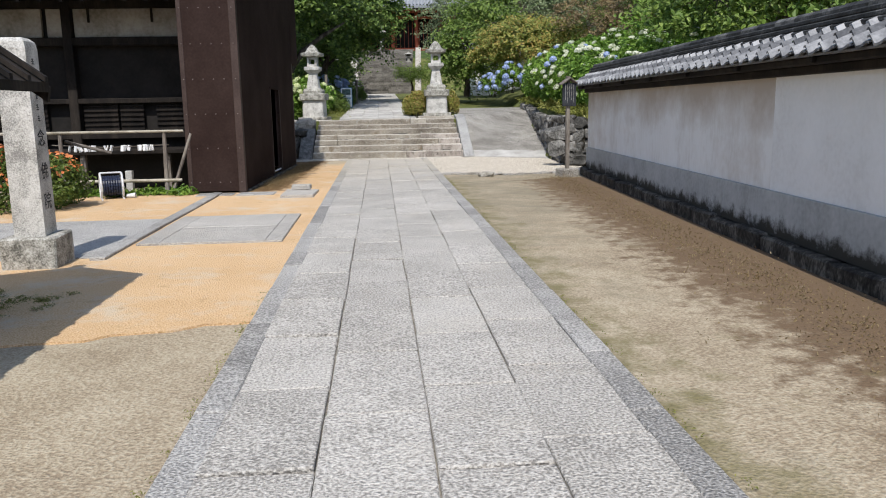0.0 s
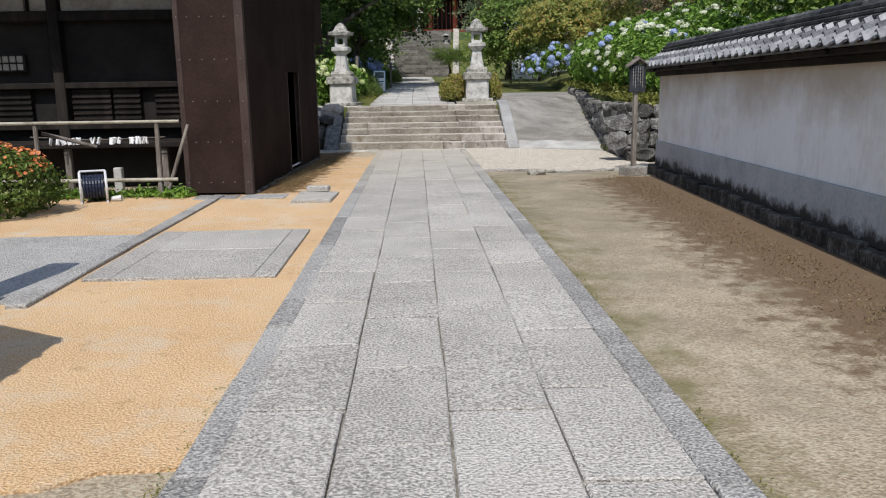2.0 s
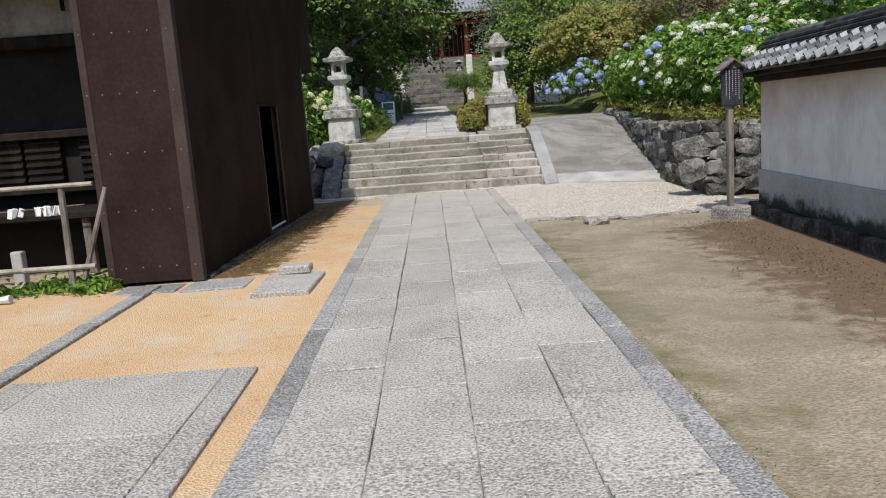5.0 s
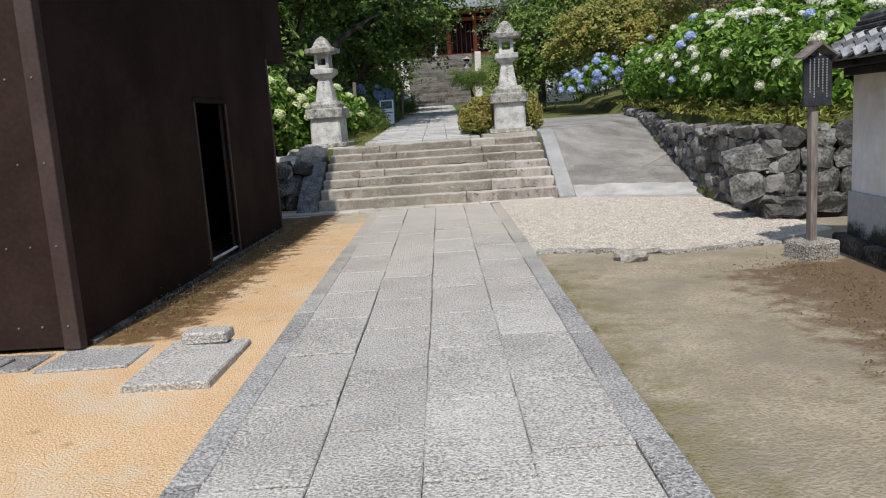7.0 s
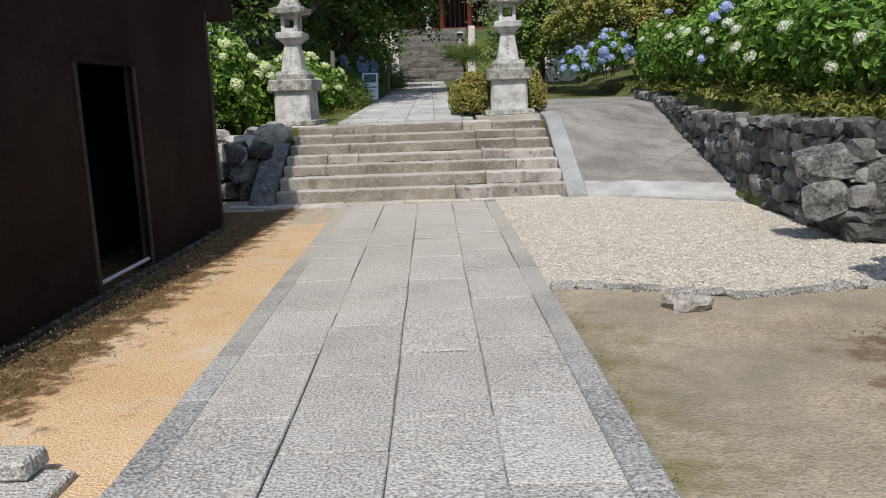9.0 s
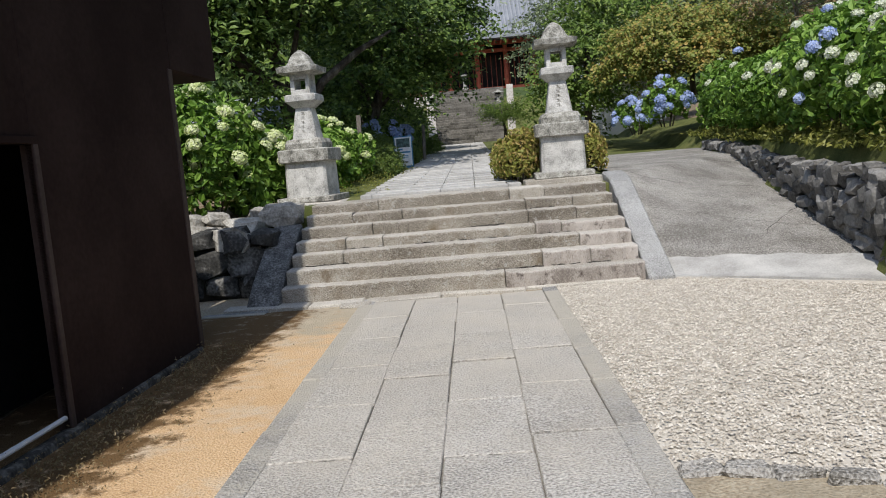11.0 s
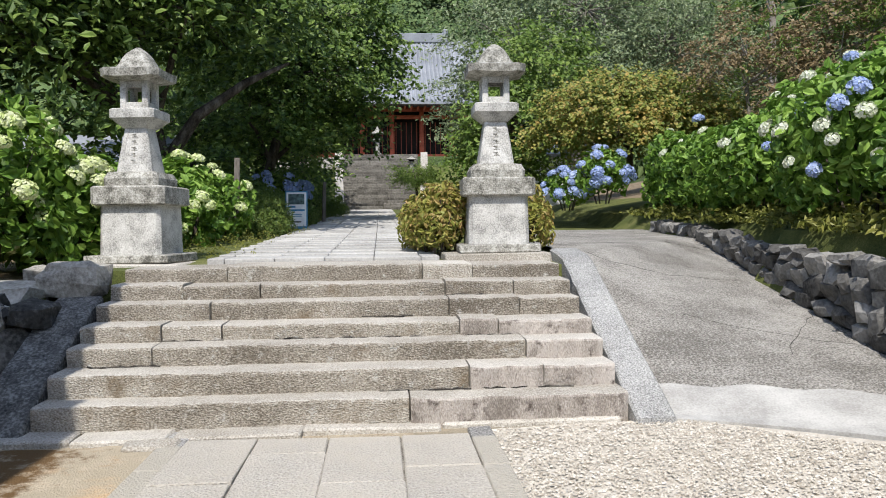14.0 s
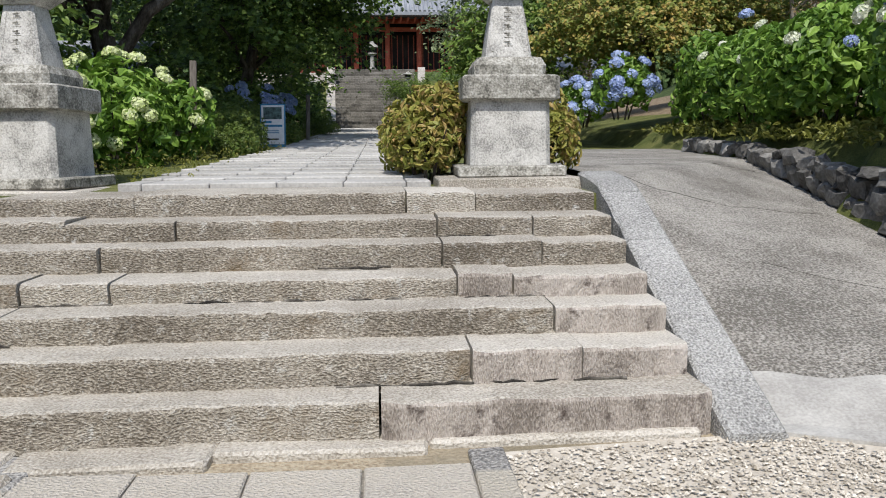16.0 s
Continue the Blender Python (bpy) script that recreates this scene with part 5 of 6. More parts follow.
def bush(name, label, lumps, leaf, size, density, heads=(), aspect=0.6, seed=1, stems=True, category="shrub", group="", facing=(-0.3, -1, 0.5), mat2=None):
    """lumps: (x, y, z, rx, ry, rz) mounds; density: leaves for a square metre; heads: (colour, count, radius)."""
    c0 = np.mean([l[:3] for l in lumps], 0)
    e = thing(name, label, category, (c0[0], c0[1], 0), group)
    inv = Matrix.Translation((-c0[0], -c0[1], 0))
    P, Nn = [], []
    for i, (x, y, z, a, b, c) in enumerate(lumps):
        n = int(density * 4 * math.pi * ((a * b) ** 1.6 / 3 + (a * c) ** 1.6 / 3 + (b * c) ** 1.6 / 3) ** (1 / 1.6))
        p, q = blob_points((x, y, z), (a, b, c), n, 0.5, -0.75, 9, seed * 31 + i)
        P.append(p)
        Nn.append(q)
    P, Nn = np.concatenate(P), np.concatenate(Nn)
    fol = part("foliage", leaves_mesh("foliage", leaf, P, Nn, size, aspect, 0.14, 0.5), leaf, e, m=inv)
    fol["kind"] = "stuff"
    if stems:
        s = Shape()
        for (x, y, z, a, b, c) in lumps:
            for k in range(5):
                t = random.uniform(0, 6.28)
                s.tube([(x + 0.2 * a * math.cos(t), y + 0.2 * b * math.sin(t), z - c * 1.05), (x + 0.4 * a * math.cos(t), y + 0.4 * b * math.sin(t), z - 0.3 * c),
                        (x + 0.75 * a * math.cos(t), y + 0.75 * b * math.sin(t), z + 0.35 * c)], [0.02, 0.014, 0.006], 5)
        part("branchwork", s, BARK, e, m=inv)["kind"] = "stuff"
    r = random.Random(seed)
    f = Vector(facing).normalized()
    for colour, count, rad in heads:
        made = 0
        while made < count:
            x, y, z, a, b, c = r.choice(lumps)
            d = Vector((r.gauss(0, 1), r.gauss(0, 1), r.gauss(0, 1))).normalized()
            if d.dot(f) < 0.1 or d.z < -0.35:
                continue
            p = Vector((x + d.x * a * 1.0, y + d.y * b * 1.0, z + d.z * c * 1.02))
            q = rad * r.uniform(0.7, 1.15)
            tilt = (d + Vector((0, 0, 0.8))).normalized().to_track_quat("Z", "Y").to_matrix().to_4x4()
            part("flower_head", r.choice(HEADS[colour]), None, e, m=inv @ Matrix.Translation(p) @ tilt @ Matrix.Diagonal((q, q, q, 1)))
            made += 1
    return e


random.seed(5)
bush("hydrangea", "leafy hydrangea with lime-white flower heads above the rocks", [(-3.9, 2.7, 1.85, 1.05, 0.8, 1.12), (-4.9, 2.4, 1.85, 0.95, 0.8, 1.12), (-3.2, 3.3, 1.55, 0.7, 0.7, 0.8), (-5.9, 2.2, 1.6, 0.9, 0.8, 0.9)],
     LEAF_HYD, 0.145, 190, (("lime", 112, 0.115),), seed=2, category="hydrangea", facing=(0.4, -1, 0.5))
bush("hydrangea", "green hydrangea with pale heads behind the stone lantern", [(-2.75, 6.6, 1.75, 0.8, 0.9, 0.85), (-2.6, 8.3, 1.75, 0.75, 0.9, 0.8), (-3.3, 5.2, 1.6, 0.8, 0.8, 0.85)], LEAF_HYD, 0.16, 110, (("lime", 26, 0.10),), seed=3, category="hydrangea", facing=(0.7, -1, 0.4))
bush("hydrangea", "blue flowering hydrangea in tree shade", [(-2.7, 16.6, 2.3, 0.8, 0.8, 0.8), (-2.2, 19.0, 2.3, 0.6, 0.9, 0.6)], LEAF_DARK, 0.16, 90, (("blue", 30, 0.14),), seed=4, category="hydrangea", facing=(0.4, -1, 0.4))
bush("hydrangea", "white mophead hydrangea mass on the bank above the wall", [(5.9, 2.6, 2.35, 1.05, 1.3, 1.0), (6.9, 3.2, 2.6, 1.2, 1.4, 1.05), (5.9, 0.4, 2.1, 1.05, 1.3, 0.95), (7.1, 0.6, 2.5, 1.2, 1.4, 1.1), (8.3, 2.0, 2.65, 1.3, 1.6, 1.0)],
     LEAF_HYD, 0.14, 170, (("white", 115, 0.10), ("blue", 13, 0.105)), seed=5, category="hydrangea", facing=(-0.6, -1, 0.5))
bush("hydrangea", "white mophead hydrangea above the shaded wall end", [(5.6, -1.9, 1.9, 1.0, 1.2, 0.85), (6.8, -1.9, 2.2, 1.2, 1.3, 0.95), (6.0, -3.4, 1.85, 1.2, 0.9, 0.8), (7.8, -3.0, 2.2, 1.4, 1.1, 0.9), (8.6, -0.6, 2.5, 1.4, 1.6, 1.0)],
     LEAF_HYD, 0.14, 170, (("white", 45, 0.092), ("blue", 8, 0.095)), seed=6, category="hydrangea", facing=(-0.6, -1, 0.6))
bush("hydrangea", "broad green hydrangea with few flowers on the bank", [(6.0, 5.4, 2.3, 0.95, 1.3, 0.95), (6.3, 7.6, 2.4, 0.95, 1.3, 0.95), (7.5, 6.0, 2.7, 1.2, 1.5, 1.1), (6.5, 9.6, 2.5, 0.9, 1.1, 0.9)], LEAF_HYD, 0.14, 165, (("white", 24, 0.085), ("blue", 6, 0.10)), seed=7, category="hydrangea", facing=(-0.6, -1, 0.5))
bush("hydrangea", "light blue hydrangea at the top of the ramp", [(5.7, 12.6, 2.65, 0.7, 0.8, 0.65), (5.0, 13.2, 2.35, 0.6, 0.7, 0.5)], LEAF_HYD, 0.16, 95, (("blue", 34, 0.13),), seed=8, category="hydrangea", facing=(-0.4, -1, 0.4))
bush("azalea", "rounded azalea turning bronze beside the lantern pedestal", [(1.0, 3.15, 1.42, 0.36, 0.42, 0.36), (0.86, 3.4, 1.55, 0.26, 0.3, 0.30), (1.18, 3.2, 1.66, 0.26, 0.3, 0.32), (1.02, 3.5, 1.72, 0.2, 0.25, 0.26), (1.0, 3.9, 1.45, 0.4, 0.5, 0.42)], LEAF_AZ, 0.085, 560, (), 0.42, seed=9, category="azalea")
bush("azalea", "rounded azalea turning bronze behind the lantern", [(2.2, 3.6, 1.45, 0.30, 0.4, 0.36), (2.28, 3.8, 1.66, 0.2, 0.3, 0.3), (1.75, 3.95, 1.5, 0.4, 0.4, 0.42)], LEAF_AZ, 0.085, 560, (), 0.42, seed=10, category="azalea")
az = bush("azalea", "clipped green azalea with orange-pink flowers behind the pillar", [(-5.8, -10.2, 0.36, 1.1, 0.85, 0.60), (-7.5, -10.4, 0.38, 1.2, 0.9, 0.62), (-9.2, -10.4, 0.36, 1.2, 0.9, 0.6)], LEAF_AZG, 0.07, 620, (), 0.45, seed=11, category="azalea")
p, q = [], []
for i, c in enumerate(((-5.8, -10.2, 0.38), (-7.5, -10.4, 0.40), (-9.2, -10.4, 0.38))):
    a, b = blob_points(c, (1.06, 0.84, 0.61), 850, 0.90, 0.0, 9, 90 + i)
    keep = (np.sin(a[:, 0] * 3.1) + np.sin(a[:, 2] * 7 + a[:, 0] * 2)) > -0.1
    p.append(a[keep])
    q.append(b[keep])
bl = part("blossom", leaves_mesh("blossom", PETAL_RED, np.concatenate(p), np.concatenate(q), 0.06, 0.95, 0.1), PETAL_RED, az, "orange-pink blossoms", m=Matrix.Translation((7.5, 10.3333, 0)))
bl["kind"] = "stuff"
for x, y, a, h in ((-1.75, 9.2, 0.42, 0.32), (-2.0, 10.6, 0.6, 0.5), (-2.3, 12.0, 0.7, 0.6), (-1.5, 22.5, 0.6, 0.5), (-1.35, 26, 0.55, 0.45), (-1.7, 15.3, 0.5, 0.4), (-2.5, 14, 0.8, 0.8)):
    bush("round_shrub", "low clipped green shrub lining the upper path", [(x, y, upper_z(y) + h * 0.5, a, a, h)], LEAF_AZG, 0.07, 420, (), 0.5, seed=int(20 + y), stems=False, group="shrubs lining the upper path")


def cover(name, label, pts, size, mat, seed, spread=0.16, per=26, up=1.0):
    r = np.random.default_rng(seed)
    P = np.repeat(np.asarray(pts, float), per, 0)
    d = r.normal(size=P.shape) * np.array([spread, spread, spread * 0.45])
    d[:, 2] = np.abs(d[:, 2])
    P = P + d
    ob = part(name, leaves_mesh(name, mat, P, r.normal(size=P.shape) + np.array([0, -0.3, up]), size, 0.35, 0.2), mat)
    return tagged(ob, label, "ground cover", "", "stuff")


r = np.random.default_rng(40)
pts = []
for i in range(300):
    y = r.uniform(-4.3, 11)
    x = rw_x(y) + 0.30 + r.uniform(0, 0.9)
    pts.append((x, y, max(ground_z(x, y), rw_top((min(y, 8.1) + 4.35) / 12.5) - 0.06) + 0.02))
cover("ground_cover", "yellow-green grasses and low plants along the wall top", pts, 0.10, LEAF_MOSS, 41)
pts = [(r.uniform(-6.2, -3.6), r.uniform(-8.75, -8.35), 0.0) for i in range(46)]
cover("weeds", "bright green weeds under the rail fence", pts, 0.09, LEAF_HYD, 42, 0.10, 40)
pts = [(r.uniform(-4.6, -1.3), r.uniform(3.4, 22), 0) for i in range(260)]
pts = [(x, y, ground_z(x, y)) for x, y, _ in pts]
cover("grass_tufts", "short grass and moss beside the upper path", pts, 0.045, LEAF_MOSS, 43, 0.2, 30)
pts = [(-3.35 + r.normal() * 0.22, -16.65 + r.normal() * 0.25, -0.01) for i in range(60)]
cover("moss_patch", "yellow-green moss and weeds by the notice board footing", pts, 0.014, LEAF_MOSS, 46, 0.03, 60)
pts = []
for x0, n in ((-1.15, 90), (1.17, 130)):
    for i in range(n):
        pts.append((x0 + r.normal() * 0.018, r.uniform(-22, -6 if x0 > 0 else -16.5), -0.02))
cover("edge_weeds", "sparse dry weeds in the joint along the path", pts, 0.014, LEAF_MOSS, 44, 0.018, 6)
pts = [(3.62 + 0.05 * (yy + 6.5) - abs(r.normal()) * 0.35, yy, -0.02) for yy in r.uniform(-22, -7, 700)]
pts += [(-2.22 + 0.036 * (yy + 2) + abs(r.normal()) * 0.24, yy, -0.012) for yy in r.uniform(-8.2, -2.2, 420)]
cover("fallen_leaves", "dry brown leaves scattered beside the plaster wall", pts, 0.022, LEAF_BROWN, 45, 0.10, 9)


def tree(name, label, base, height, lean, crowns, leaf, size, count, seed, trunk_r=0.16, aspect=0.5, droop=0.6, bark=None, shell=0.35, limbs=True):
    """Tapered trunk, limbs to each crown mass (x, y, z, rx, ry, rz), leaves in sprays on twigs."""
    r = np.random.default_rng(seed)
    e = thing(name, label, "tree", base)
    inv = Matrix.Translation([-c for c in base])
    s = Shape()
    b = Vector(base)
    top = b + Vector((lean[0], lean[1], height))
    pts = [b + (top - b) * u + Vector((math.sin(u * 5 + seed) * 0.12, math.cos(u * 4 + seed) * 0.1, 0)) * u for u in (-0.02, 0.12, 0.3, 0.5, 0.75, 1.0)]
    s.tube(pts, [trunk_r * k for k in (1.5, 1.1, 0.95, 0.8, 0.5, 0.15)], 9)
    P, Nn = [], []
    vol = np.array([c[3] * c[4] + c[3] * c[5] + c[4] * c[5] for c in crowns])
    for c, share in zip(crowns, vol / vol.sum()):
        c0, rad = np.array(c[:3]), np.array(c[3:])
        fork = pts[min(4, max(2, int(5 * (c[2] - 0.6 * c[5] - base[2]) / max(height, 1))))]
        if limbs:
            mid = fork.lerp(Vector(c[:3]), 0.55) + Vector((0, 0, 0.2))
            s.tube([fork, mid, Vector(c[:3])], [trunk_r * 0.5, trunk_r * 0.32, trunk_r * 0.1], 6)
        n = int(count * share)
        sprays = max(8, n // 26)
        d = r.normal(size=(sprays, 3))
        d /= np.linalg.norm(d, axis=1, keepdims=True)
        d = d[d[:, 2] > -0.8]
        rr_ = shell + (1 - shell) * r.random(len(d)) ** 0.5
        lump = r.normal(size=(8, 3))
        lump /= np.linalg.norm(lump, axis=1, keepdims=True)
        rr_ *= 0.78 + 0.34 * np.clip(((d @ lump.T) - 0.55) / 0.45, 0, 1).max(1)
        sc = c0 + d * rr_[:, None] * rad
        for k in range(0, len(sc), 7):
            if limbs:
                s.tube([Vector(c0 + (sc[k] - c0) * 0.1), Vector(c0 + (sc[k] - c0) * 0.6) + Vector((0, 0, 0.1)), Vector(sc[k])], [trunk_r * 0.16, trunk_r * 0.1, 0.008], 4)
        m_ = max(1, n // len(sc))
        out = d * np.array([1, 1, 0.25]) + r.normal(size=d.shape) * 0.35
        out /= np.linalg.norm(out, axis=1, keepdims=True)
        along = r.random((len(sc), m_, 1))
        side = r.normal(size=(len(sc), m_, 3)) * size * np.array([0.9, 0.9, 0.45])
        length = 6.5 * size
        pp = sc[:, None, :] + out[:, None, :] * along * length + side
        pp[:, :, 2] -= (along[:, :, 0] ** 2) * droop * length * 0.6
        P.append(pp.reshape(-1, 3))
        nn = r.normal(size=pp.shape) * 0.5 + np.array([0, -0.45, 0.85]) + out[:, None, :] * 0.35
        Nn.append(nn.reshape(-1, 3))
    part("trunk", s, bark or BARK, e, m=inv)
    cr = part("crown", leaves_mesh("crown", leaf, np.concatenate(P), np.concatenate(Nn), size, aspect, 0.1, droop), leaf, e, m=inv)
    cr["kind"] = "stuff"
    return e


cherry = tree("cherry_tree", "large spreading cherry tree with drooping leafy boughs", (-4.1, 11.5, 1.3), 7.5, (-1.0, -0.5),
     [(-4.6, 9.4, 7.2, 3.0, 2.4, 2.1), (-7.2, 8.6, 6.6, 2.6, 2.4, 2.0), (-3.4, 10.5, 6.0, 1.9, 2.0, 1.2), (-6.2, 7.4, 5.0, 2.4, 1.8, 1.3), (-4.6, 10.5, 9.6, 3.4, 3, 2.0), (-9.6, 9.0, 6.5, 2.6, 2.5, 2.6)],
     LEAF_DARK, 0.20, 42000, 3, 0.22)
part("leaning_limb", Shape().tube([(-4.15, 10.2, 1.1), (-3.75, 10.0, 2.9), (-3.2, 10.0, 3.7), (-2.3, 10.3, 4.4), (-1.5, 10.8, 4.9)], [0.17, 0.13, 0.11, 0.08, 0.03], 9), BARK, cherry, "leaning limb", m=Matrix.Translation((4.1, -11.5, -1.3)))
tree("cherry_tree", "tall leafy cherry rising behind the brown enclosure", (-8.5, 6.8, 1.1), 7.0, (0.3, 0.2), [(-8.2, 6.4, 8.2, 3.0, 2.0, 2.4), (-11.5, 5.0, 7.5, 3.0, 2.2, 2.8), (-6.0, 7.4, 9.6, 2.6, 1.8, 1.8), (-9.0, 6.0, 5.2, 2.6, 1.6, 1.6)], LEAF_DARK, 0.20, 26000, 62, 0.2)
tree("evergreen_shrub", "dense dark evergreen shrubbery behind the hydrangeas", (-6.8, 8.0, 1.2), 2.0, (0, 0), [(-5.6, 8.2, 2.6, 1.8, 1.3, 1.4), (-8.0, 7.5, 2.8, 2.0, 1.4, 1.7), (-10.5, 6.5, 2.6, 2.2, 1.5, 1.9), (-4.3, 12.5, 2.5, 1.3, 1.2, 1.0)], LEAF_DARK, 0.15, 14000, 60, 0.08)
tree("maple_tree", "dark green maple overhanging the upper path", (-3.2, 17.5, 1.6), 6.0, (1.2, 0.5),
     [(-1.9, 17.2, 6.0, 2.3, 2.2, 1.3), (-0.4, 18.6, 6.6, 1.6, 1.8, 1.2), (-1.0, 17.6, 7.6, 1.6, 1.6, 0.9), (-3.6, 18.4, 7.2, 2.4, 2.4, 1.6), (-1.2, 19.2, 4.8, 1.4, 1.5, 0.7), (-3.4, 16.5, 4.6, 2.0, 1.6, 1.0)],
     LEAF_DARK, 0.15, 26000, 5, 0.16, 0.7)
tree("evergreen_tree", "tall dark evergreen in the grove", (-4.2, 24.0, 2.0), 10, (0.6, 0),
     [(-3.8, 24, 5.0, 2.6, 2.4, 2.2), (-3.6, 24, 9.0, 3.0, 2.8, 2.6), (-2.4, 26, 6.6, 2.0, 2.0, 1.8), (-7, 22, 5, 3.0, 2.4, 2.6), (-8, 23, 9.5, 3.6, 3, 3)], LEAF_DARK, 0.22, 22000, 6, 0.2)
tree("evergreen_tree", "shaded dark evergreen beside the far steps", (-3.4, 32.0, 2.3), 6, (0.3, 0),
     [(-3.3, 31, 4.6, 1.6, 2.2, 1.8), (-3.6, 33, 7.2, 2.2, 2.4, 1.8), (-3.0, 29, 3.4, 1.2, 1.8, 1.2), (-5.5, 36, 7.5, 2.6, 3, 3.5)], LEAF_DARK, 0.2, 12000, 7, 0.15)
tree("deciduous_tree", "wide grey-green tree with pale twigs on the slope", (8.0, 24.5, 4.0), 7.0, (0.4, 0),
     [(5.6, 24, 8.2, 2.8, 2.6, 2.4), (8.4, 24, 9.8, 3.4, 3, 2.6), (11.4, 24, 8.4, 3.2, 3, 2.6), (4.6, 24.6, 6.0, 1.9, 2.0, 1.6), (8.2, 23, 6.8, 3.2, 2.6, 1.8), (13.8, 25, 7.4, 2.6, 2.6, 2.2)],
     LEAF_GREY, 0.17, 38000, 8, 0.2, 0.4, 0.3, PALEBARK)
tree("broadleaf_tree", "glossy mid-green tree behind the stone lantern", (4.3, 17.5, 2.0), 4.6, (0.2, 0),
     [(4.4, 17.0, 4.3, 1.3, 1.4, 1.6), (4.9, 17.6, 6.3, 1.4, 1.5, 1.2), (4.0, 18.5, 3.4, 1.1, 1.2, 1.1)], LEAF_MID, 0.16, 12000, 9, 0.12)
tree("japanese_maple", "yellow-orange tinted maple above the ramp", (6.9, 14.2, 2.9), 1.9, (0.1, 0),
     [(6.0, 14.0, 4.4, 1.4, 1.2, 0.75), (7.7, 14.2, 4.5, 1.5, 1.3, 0.75), (6.9, 13.4, 3.8, 1.9, 1.1, 0.7), (7.0, 14.6, 5.0, 1.3, 1.1, 0.4), (8.9, 13.8, 4.2, 1.0, 1.0, 0.6), (5.2, 14.4, 3.8, 0.8, 0.8, 0.5)], LEAF_MAPLE, 0.095, 30000, 10, 0.08, 0.75, 0.25)
tree("brushy_tree", "thicket of bamboo and brown vines on the bank", (10.6, 11.5, 3.2), 4.0, (0.2, 0),
     [(10.4, 11.0, 6.4, 1.9, 1.6, 1.3), (12.4, 10.6, 6.0, 2.0, 1.8, 1.8), (9.2, 12.8, 4.8, 1.3, 1.2, 0.8), (11.6, 12.6, 8.0, 2.2, 2, 1.5), (14.5, 10, 6.5, 2.4, 2, 2.4), (12.8, 8.8, 7.2, 1.6, 1.2, 1.0), (11.8, 9.6, 5.6, 1.6, 1.2, 1.0)], LEAF_MID, 0.13, 17000, 11, 0.07, 0.22, 0.7, PALEBARK)
tree("dry_shrub", "brown-leaved vine tangle with pale bare stems", (9.4, 12.5, 3.0), 2.4, (-0.3, 0),
     [(9.0, 12.0, 5.4, 1.4, 1.0, 0.9), (10.8, 10.2, 5.4, 1.6, 1.0, 1.1), (12.2, 9.4, 7.0, 1.7, 1.2, 1.2), (10.0, 10.4, 4.4, 1.2, 0.8, 0.8), (12.6, 8.2, 5.6, 1.5, 1.0, 1.1), (11.4, 8.8, 4.8, 1.4, 0.9, 0.9)], LEAF_BROWN, 0.10, 22000, 12, 0.06, 0.5, 0.4, PALEBARK)
for k, (x, y, h, w) in enumerate(((12.2, 6.0, 4.6, 2.0), (12.5, 2.0, 7.0, 3.0), (9.8, -3.5, 4.6, 2.0), (13.0, -6.5, 6.5, 3.0), (10.5, -11.5, 4.6, 2.4), (14.5, -14.5, 6.5, 3.2), (16, 6, 9, 3.6))):
    z = ground_z(x, y)
    tree("bank_tree", "sunlit green tree on the bank behind the wall", (x, y, z), h * 0.7, (0.2, 0), [(x, y, z + h * 0.62, w, w, h * 0.36), (x - w * 0.7, y + 0.6, z + h * 0.42, w * 0.7, w * 0.7, h * 0.26), (x + w * 0.6, y - 0.8, z + h * 0.5, w * 0.8, w * 0.7, h * 0.3)],
         LEAF_MID if k % 3 else LEAF_HYD, 0.17, 9000, 30 + k, 0.12)
pine = tree("niwaki_pine", "small pad-trimmed pine by the far steps", (1.75, 24, 1.9), 1.3, (0.05, 0), [(1.7, 24, 3.4, 0.72, 0.6, 0.34), (1.95, 24.2, 3.15, 0.55, 0.5, 0.25)], LEAF_MID, 0.09, 6000, 50, 0.09, 0.25, 0.0)
pine2 = tree("plum_tree", "gnarled bare-branched tree by the old hall", (-7.6, -12.6, 0.0), 2.6, (0.3, 0.3), [(-7.4, -12.4, 3.1, 1.0, 0.9, 0.6), (-6.6, -12.3, 2.9, 0.6, 0.6, 0.35)], LEAF_MID, 0.08, 2600, 51, 0.09, 0.5, 0.2, PALEBARK)
s = Shape()
s.tube([(11.75, 16.0, 4.0), (11.7, 16.0, 6.2), (11.72, 16.0, 7.6), (11.5, 16.0, 8.6)], [0.12, 0.10, 0.09, 0.06], 7)
s.tube([(11.71, 16.0, 7.3), (11.45, 15.9, 7.9)], [0.05, 0.015], 5)
snag = part("dead_trunk", s, PALEBARK)
tagged(snag, "bare broken pale tree trunk above the thicket", "dead tree")
for k in range(9):
    s = Shape()
    x, y = 9.6 + k * 0.42 + random.uniform(-0.2, 0.2), 9.8 + random.uniform(-0.5, 0.8)
    s.tube([(x, y, 3.0), (x + 0.1, y, 4.4), (x + random.uniform(-0.3, 0.5), y, 5.6)], [0.025, 0.02, 0.01], 6)
    tagged(part("bamboo_stalk", s, BAMBOO), "thin pale bamboo cane standing in the thicket", "bamboo", "bamboo canes")

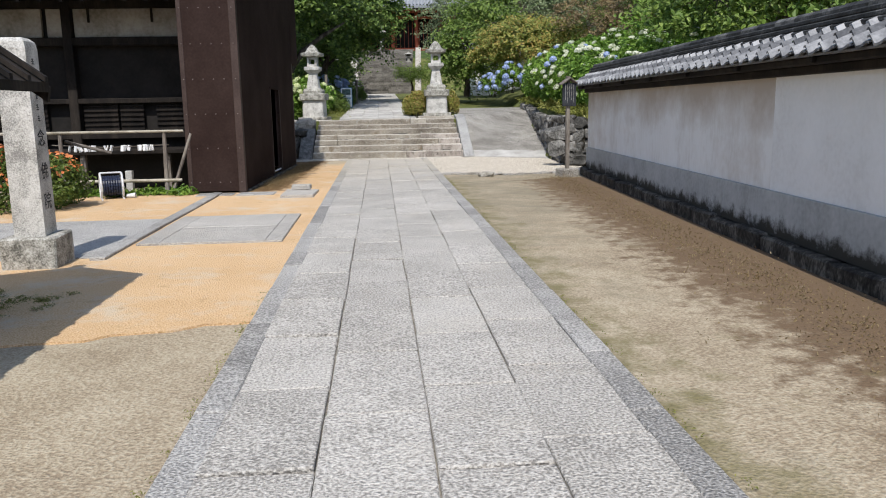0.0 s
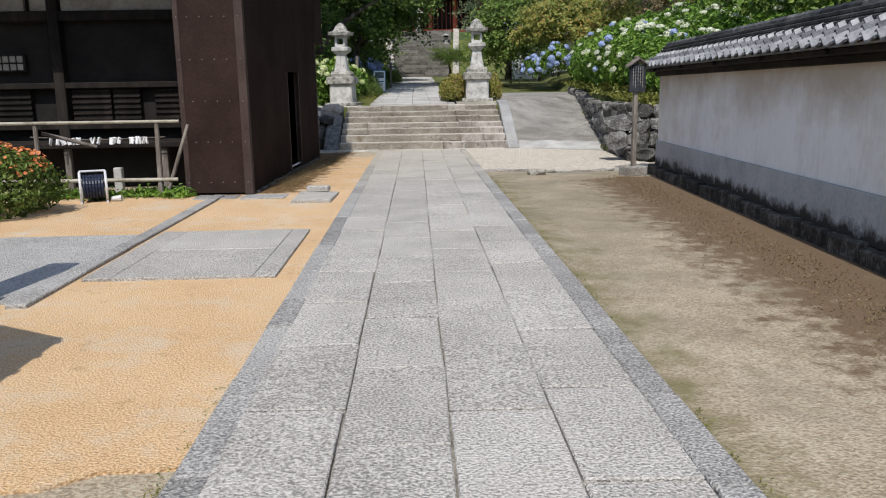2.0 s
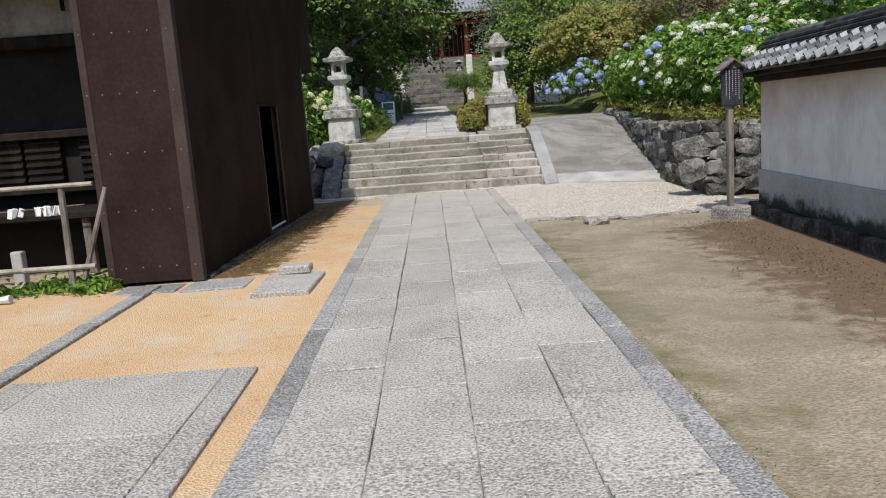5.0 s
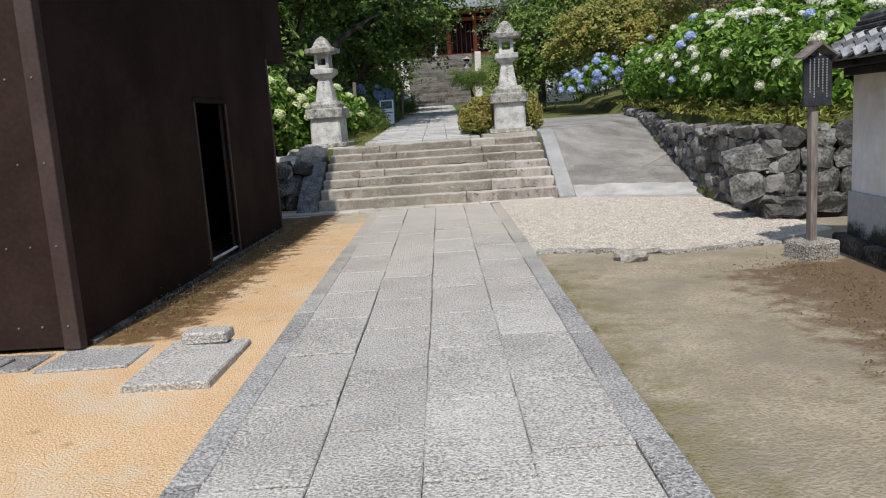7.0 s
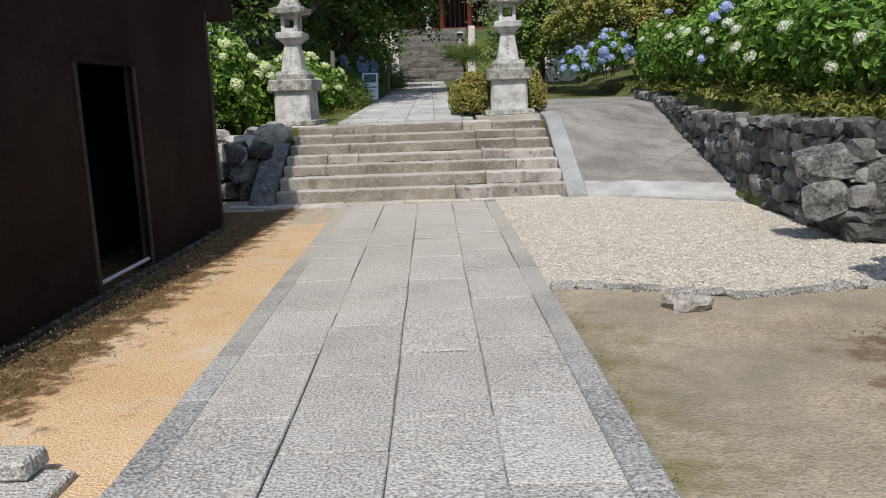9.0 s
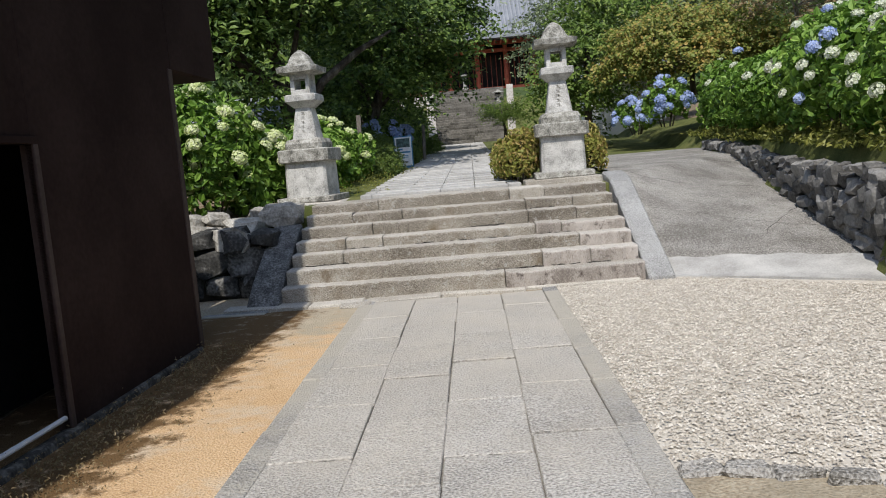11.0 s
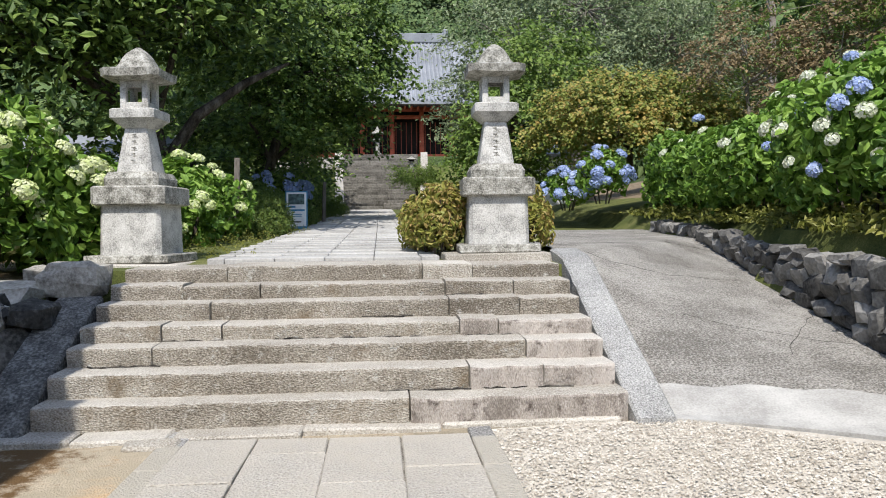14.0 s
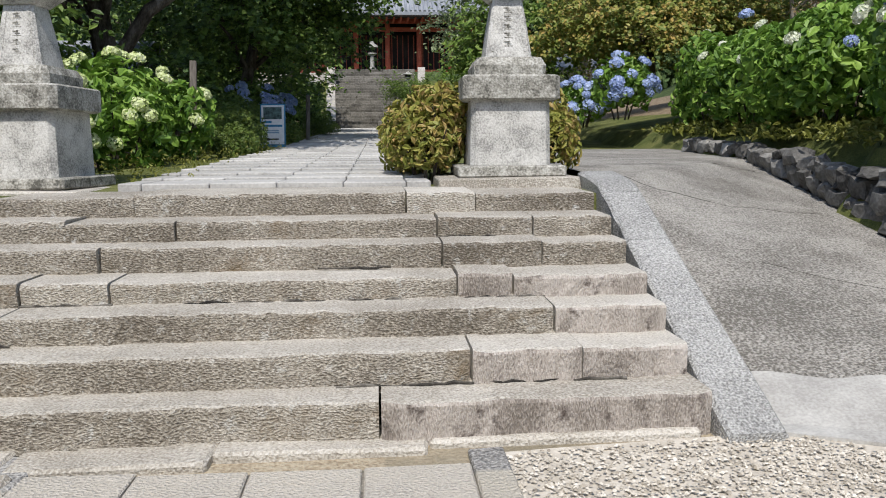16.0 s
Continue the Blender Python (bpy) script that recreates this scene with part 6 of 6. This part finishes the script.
# wooded mountain behind the hall
r = np.random.default_rng(77)
n = 3700
fy = 58 + 330 * r.random(n) ** 1.6
fx = r.uniform(-1, 1, n) * (30 + fy * 0.62) + 3
keep = ~((np.abs(fx - 1) < 11) & (fy < 66))
fx, fy = fx[keep], fy[keep]
P, Nn, S = [], [], []
for x, y in zip(fx, fy):
    z = ground_z(float(x), float(y))
    w = r.uniform(1.6, 3.0) * (1 + (y - 58) / 260)
    h = w * r.uniform(1.5, 2.6)
    m = (150 if y < 150 else 70) if abs(x - 1) < 12 + 0.5 * y else 30
    d = r.normal(size=(m, 3))
    d /= np.linalg.norm(d, axis=1, keepdims=True)
    d[:, 2] = np.abs(d[:, 2]) * 1.0 - 0.15
    d[:, 1] -= 0.25
    taper = 1 - 0.55 * np.clip(d[:, 2:3], 0, 1)
    P.append(np.array([x, y, z + h * 0.45]) + d * np.array([w, w, h * 0.6]) * np.concatenate([taper, taper, np.ones_like(taper)], 1))
    Nn.append(d + np.array([0, -0.2, 0.4]) + r.normal(size=d.shape) * 0.3)
    S.append(np.full(m, w * (0.23 if m > 60 else 0.36)))
forest = part("forest", leaves_mesh("forest", LEAF_FAR, np.concatenate(P), np.concatenate(Nn), np.concatenate(S), 0.75, 0.15), LEAF_FAR)
tagged(forest, "dense green forest covering the mountainside", "forest", "", "stuff")
# side woods that close the place
P, Nn, S = [], [], []
for i in range(420):
    if i % 3 == 0:
        x, y = r.uniform(-60, -14), r.uniform(-60, 60)
    elif i % 3 == 1:
        x, y = r.uniform(17, 60), r.uniform(-60, 60)
    else:
        x, y = r.uniform(-13, 13), r.uniform(-75, -45)
    if i % 3 != 2 and y > 30 and r.random() < 0.3:
        x *= 0.62
    z = ground_z(float(x), float(y))
    w, h, m = r.uniform(2, 3.6), r.uniform(5, 9), 70
    d = r.normal(size=(m, 3))
    d /= np.linalg.norm(d, axis=1, keepdims=True)
    P.append(np.array([x, y, z + h * 0.55]) + d * np.array([w, w, h * 0.5]))
    Nn.append(d + np.array([0, 0, 0.4]))
    S.append(np.full(m, 1.1))
wood = part("side_woods", leaves_mesh("side_woods", LEAF_FAR, np.concatenate(P), np.concatenate(Nn), np.concatenate(S), 0.75, 0.15), LEAF_FAR)
tagged(wood, "green woodland around the temple grounds", "woods", "", "stuff")

# ---- gravel pebbles and paving slabs ----
r = np.random.default_rng(9)
peb_v, peb_f = [], []
tmpl = np.array([(1, 0, 0), (-1, 0, 0), (0, 1, 0), (0, -1, 0), (0, 0, 0.7), (0, 0, -0.7)])
tf = np.array([(0, 2, 4), (2, 1, 4), (1, 3, 4), (3, 0, 4)])
cnt = 0
poly = [(1.14, -5.6), (1.7, -5.74), (2.6, -6.1), (3.5, -5.9), (4.45, -5.2), (4.3, -1.6), (2.55, -0.25), (1.14, -0.38)]
while cnt < 46000:
    x, y = r.uniform(1.1, 4.5), r.uniform(-6.3, -0.2)
    inside = False
    for (x0, y0), (x1, y1) in zip(poly, poly[1:] + poly[:1]):
        if (y0 > y) != (y1 > y) and x < (x1 - x0) * (y - y0) / (y1 - y0) + x0:
            inside = not inside
    if not inside:
        continue
    a = r.uniform(0, 6.28)
    s0 = r.uniform(0.007, 0.015)
    q = tmpl * np.array([s0, s0 * r.uniform(0.6, 0.9), s0 * 0.7]) + r.normal(size=(6, 3)) * s0 * 0.16
    c, s_ = math.cos(a), math.sin(a)
    q = np.stack([q[:, 0] * c - q[:, 1] * s_ + x, q[:, 0] * s_ + q[:, 1] * c + y, q[:, 2] - 0.006 + r.uniform(0, 0.01)], 1)
    peb_v.append(q)
    peb_f.append(tf + cnt * 6)
    cnt += 1
me = bpy.data.meshes.new("pebbles")
me.from_pydata(np.concatenate(peb_v).tolist(), [], np.concatenate(peb_f).tolist())
me.materials.append(GRAVEL)
tagged(part("pebbles", me, GRAVEL), "pale angular pebbles covering the gravel bed", "gravel", "", "stuff")

random.seed(11)
path = thing("stone_path", "broad path of chiselled grey granite slabs with kerb stones", "path", kind="structure")
bed = part("path_bed", Shape().box(-1.13, 1.15, -30, -0.46, -0.2, -0.02), JOINTSAND, path)
COLS = [(-0.970, -0.485, -25.584), (-0.485, 0.005, -25.984), (0.005, 0.495, -25.634), (0.495, 0.975, -26.344)]
SLAB = 0.968
slabs = {}
for a, b, start in COLS:
    w = b - a
    kinds_ = [Shape().box(-w / 2 + 0.0022, w / 2 - 0.0022, 0.009, SLAB - 0.009, -0.11, 0.0, 0.006, 0.005).mesh("paving_slab", GRANITE) for _ in range(4)]
    y = start
    while y < -1.2:
        part("paving_slab", random.choice(kinds_), GRANITE, path, m=pose((a + b) / 2 + random.uniform(-0.003, 0.003), y, random.uniform(-0.002, 0.007), random.uniform(-0.2, 0.25), random.uniform(-0.3, 0.3), random.uniform(-0.25, 0.25)))
        y += SLAB
    last = -0.47 - y
    if last > 0.1:
        part("paving_slab", Shape().box(-w / 2 + 0.006, w / 2 - 0.006, 0.004, last, -0.11, 0.0, 0.008, 0.003), GRANITE, path, m=pose((a + b) / 2, y, 0))
for x0, x1 in ((-1.125, -0.955), (0.970, 1.140)):
    for L in (0.7, 0.9, 1.1):
        slabs[x0, L] = Shape().box(x0 + 0.004, x1, 0.004, L - 0.004, -0.14, 0.004, 0.008, 0.003).mesh("kerb_stone", BORDER)
    y = -25.4
    while y < -0.7:
        L = random.choice((0.7, 0.9, 0.9, 1.1))
        part("kerb_stone", slabs[x0, L], BORDER, path, m=pose(random.uniform(-0.004, 0.004), y, random.uniform(-0.004, 0.004)))
        y += L
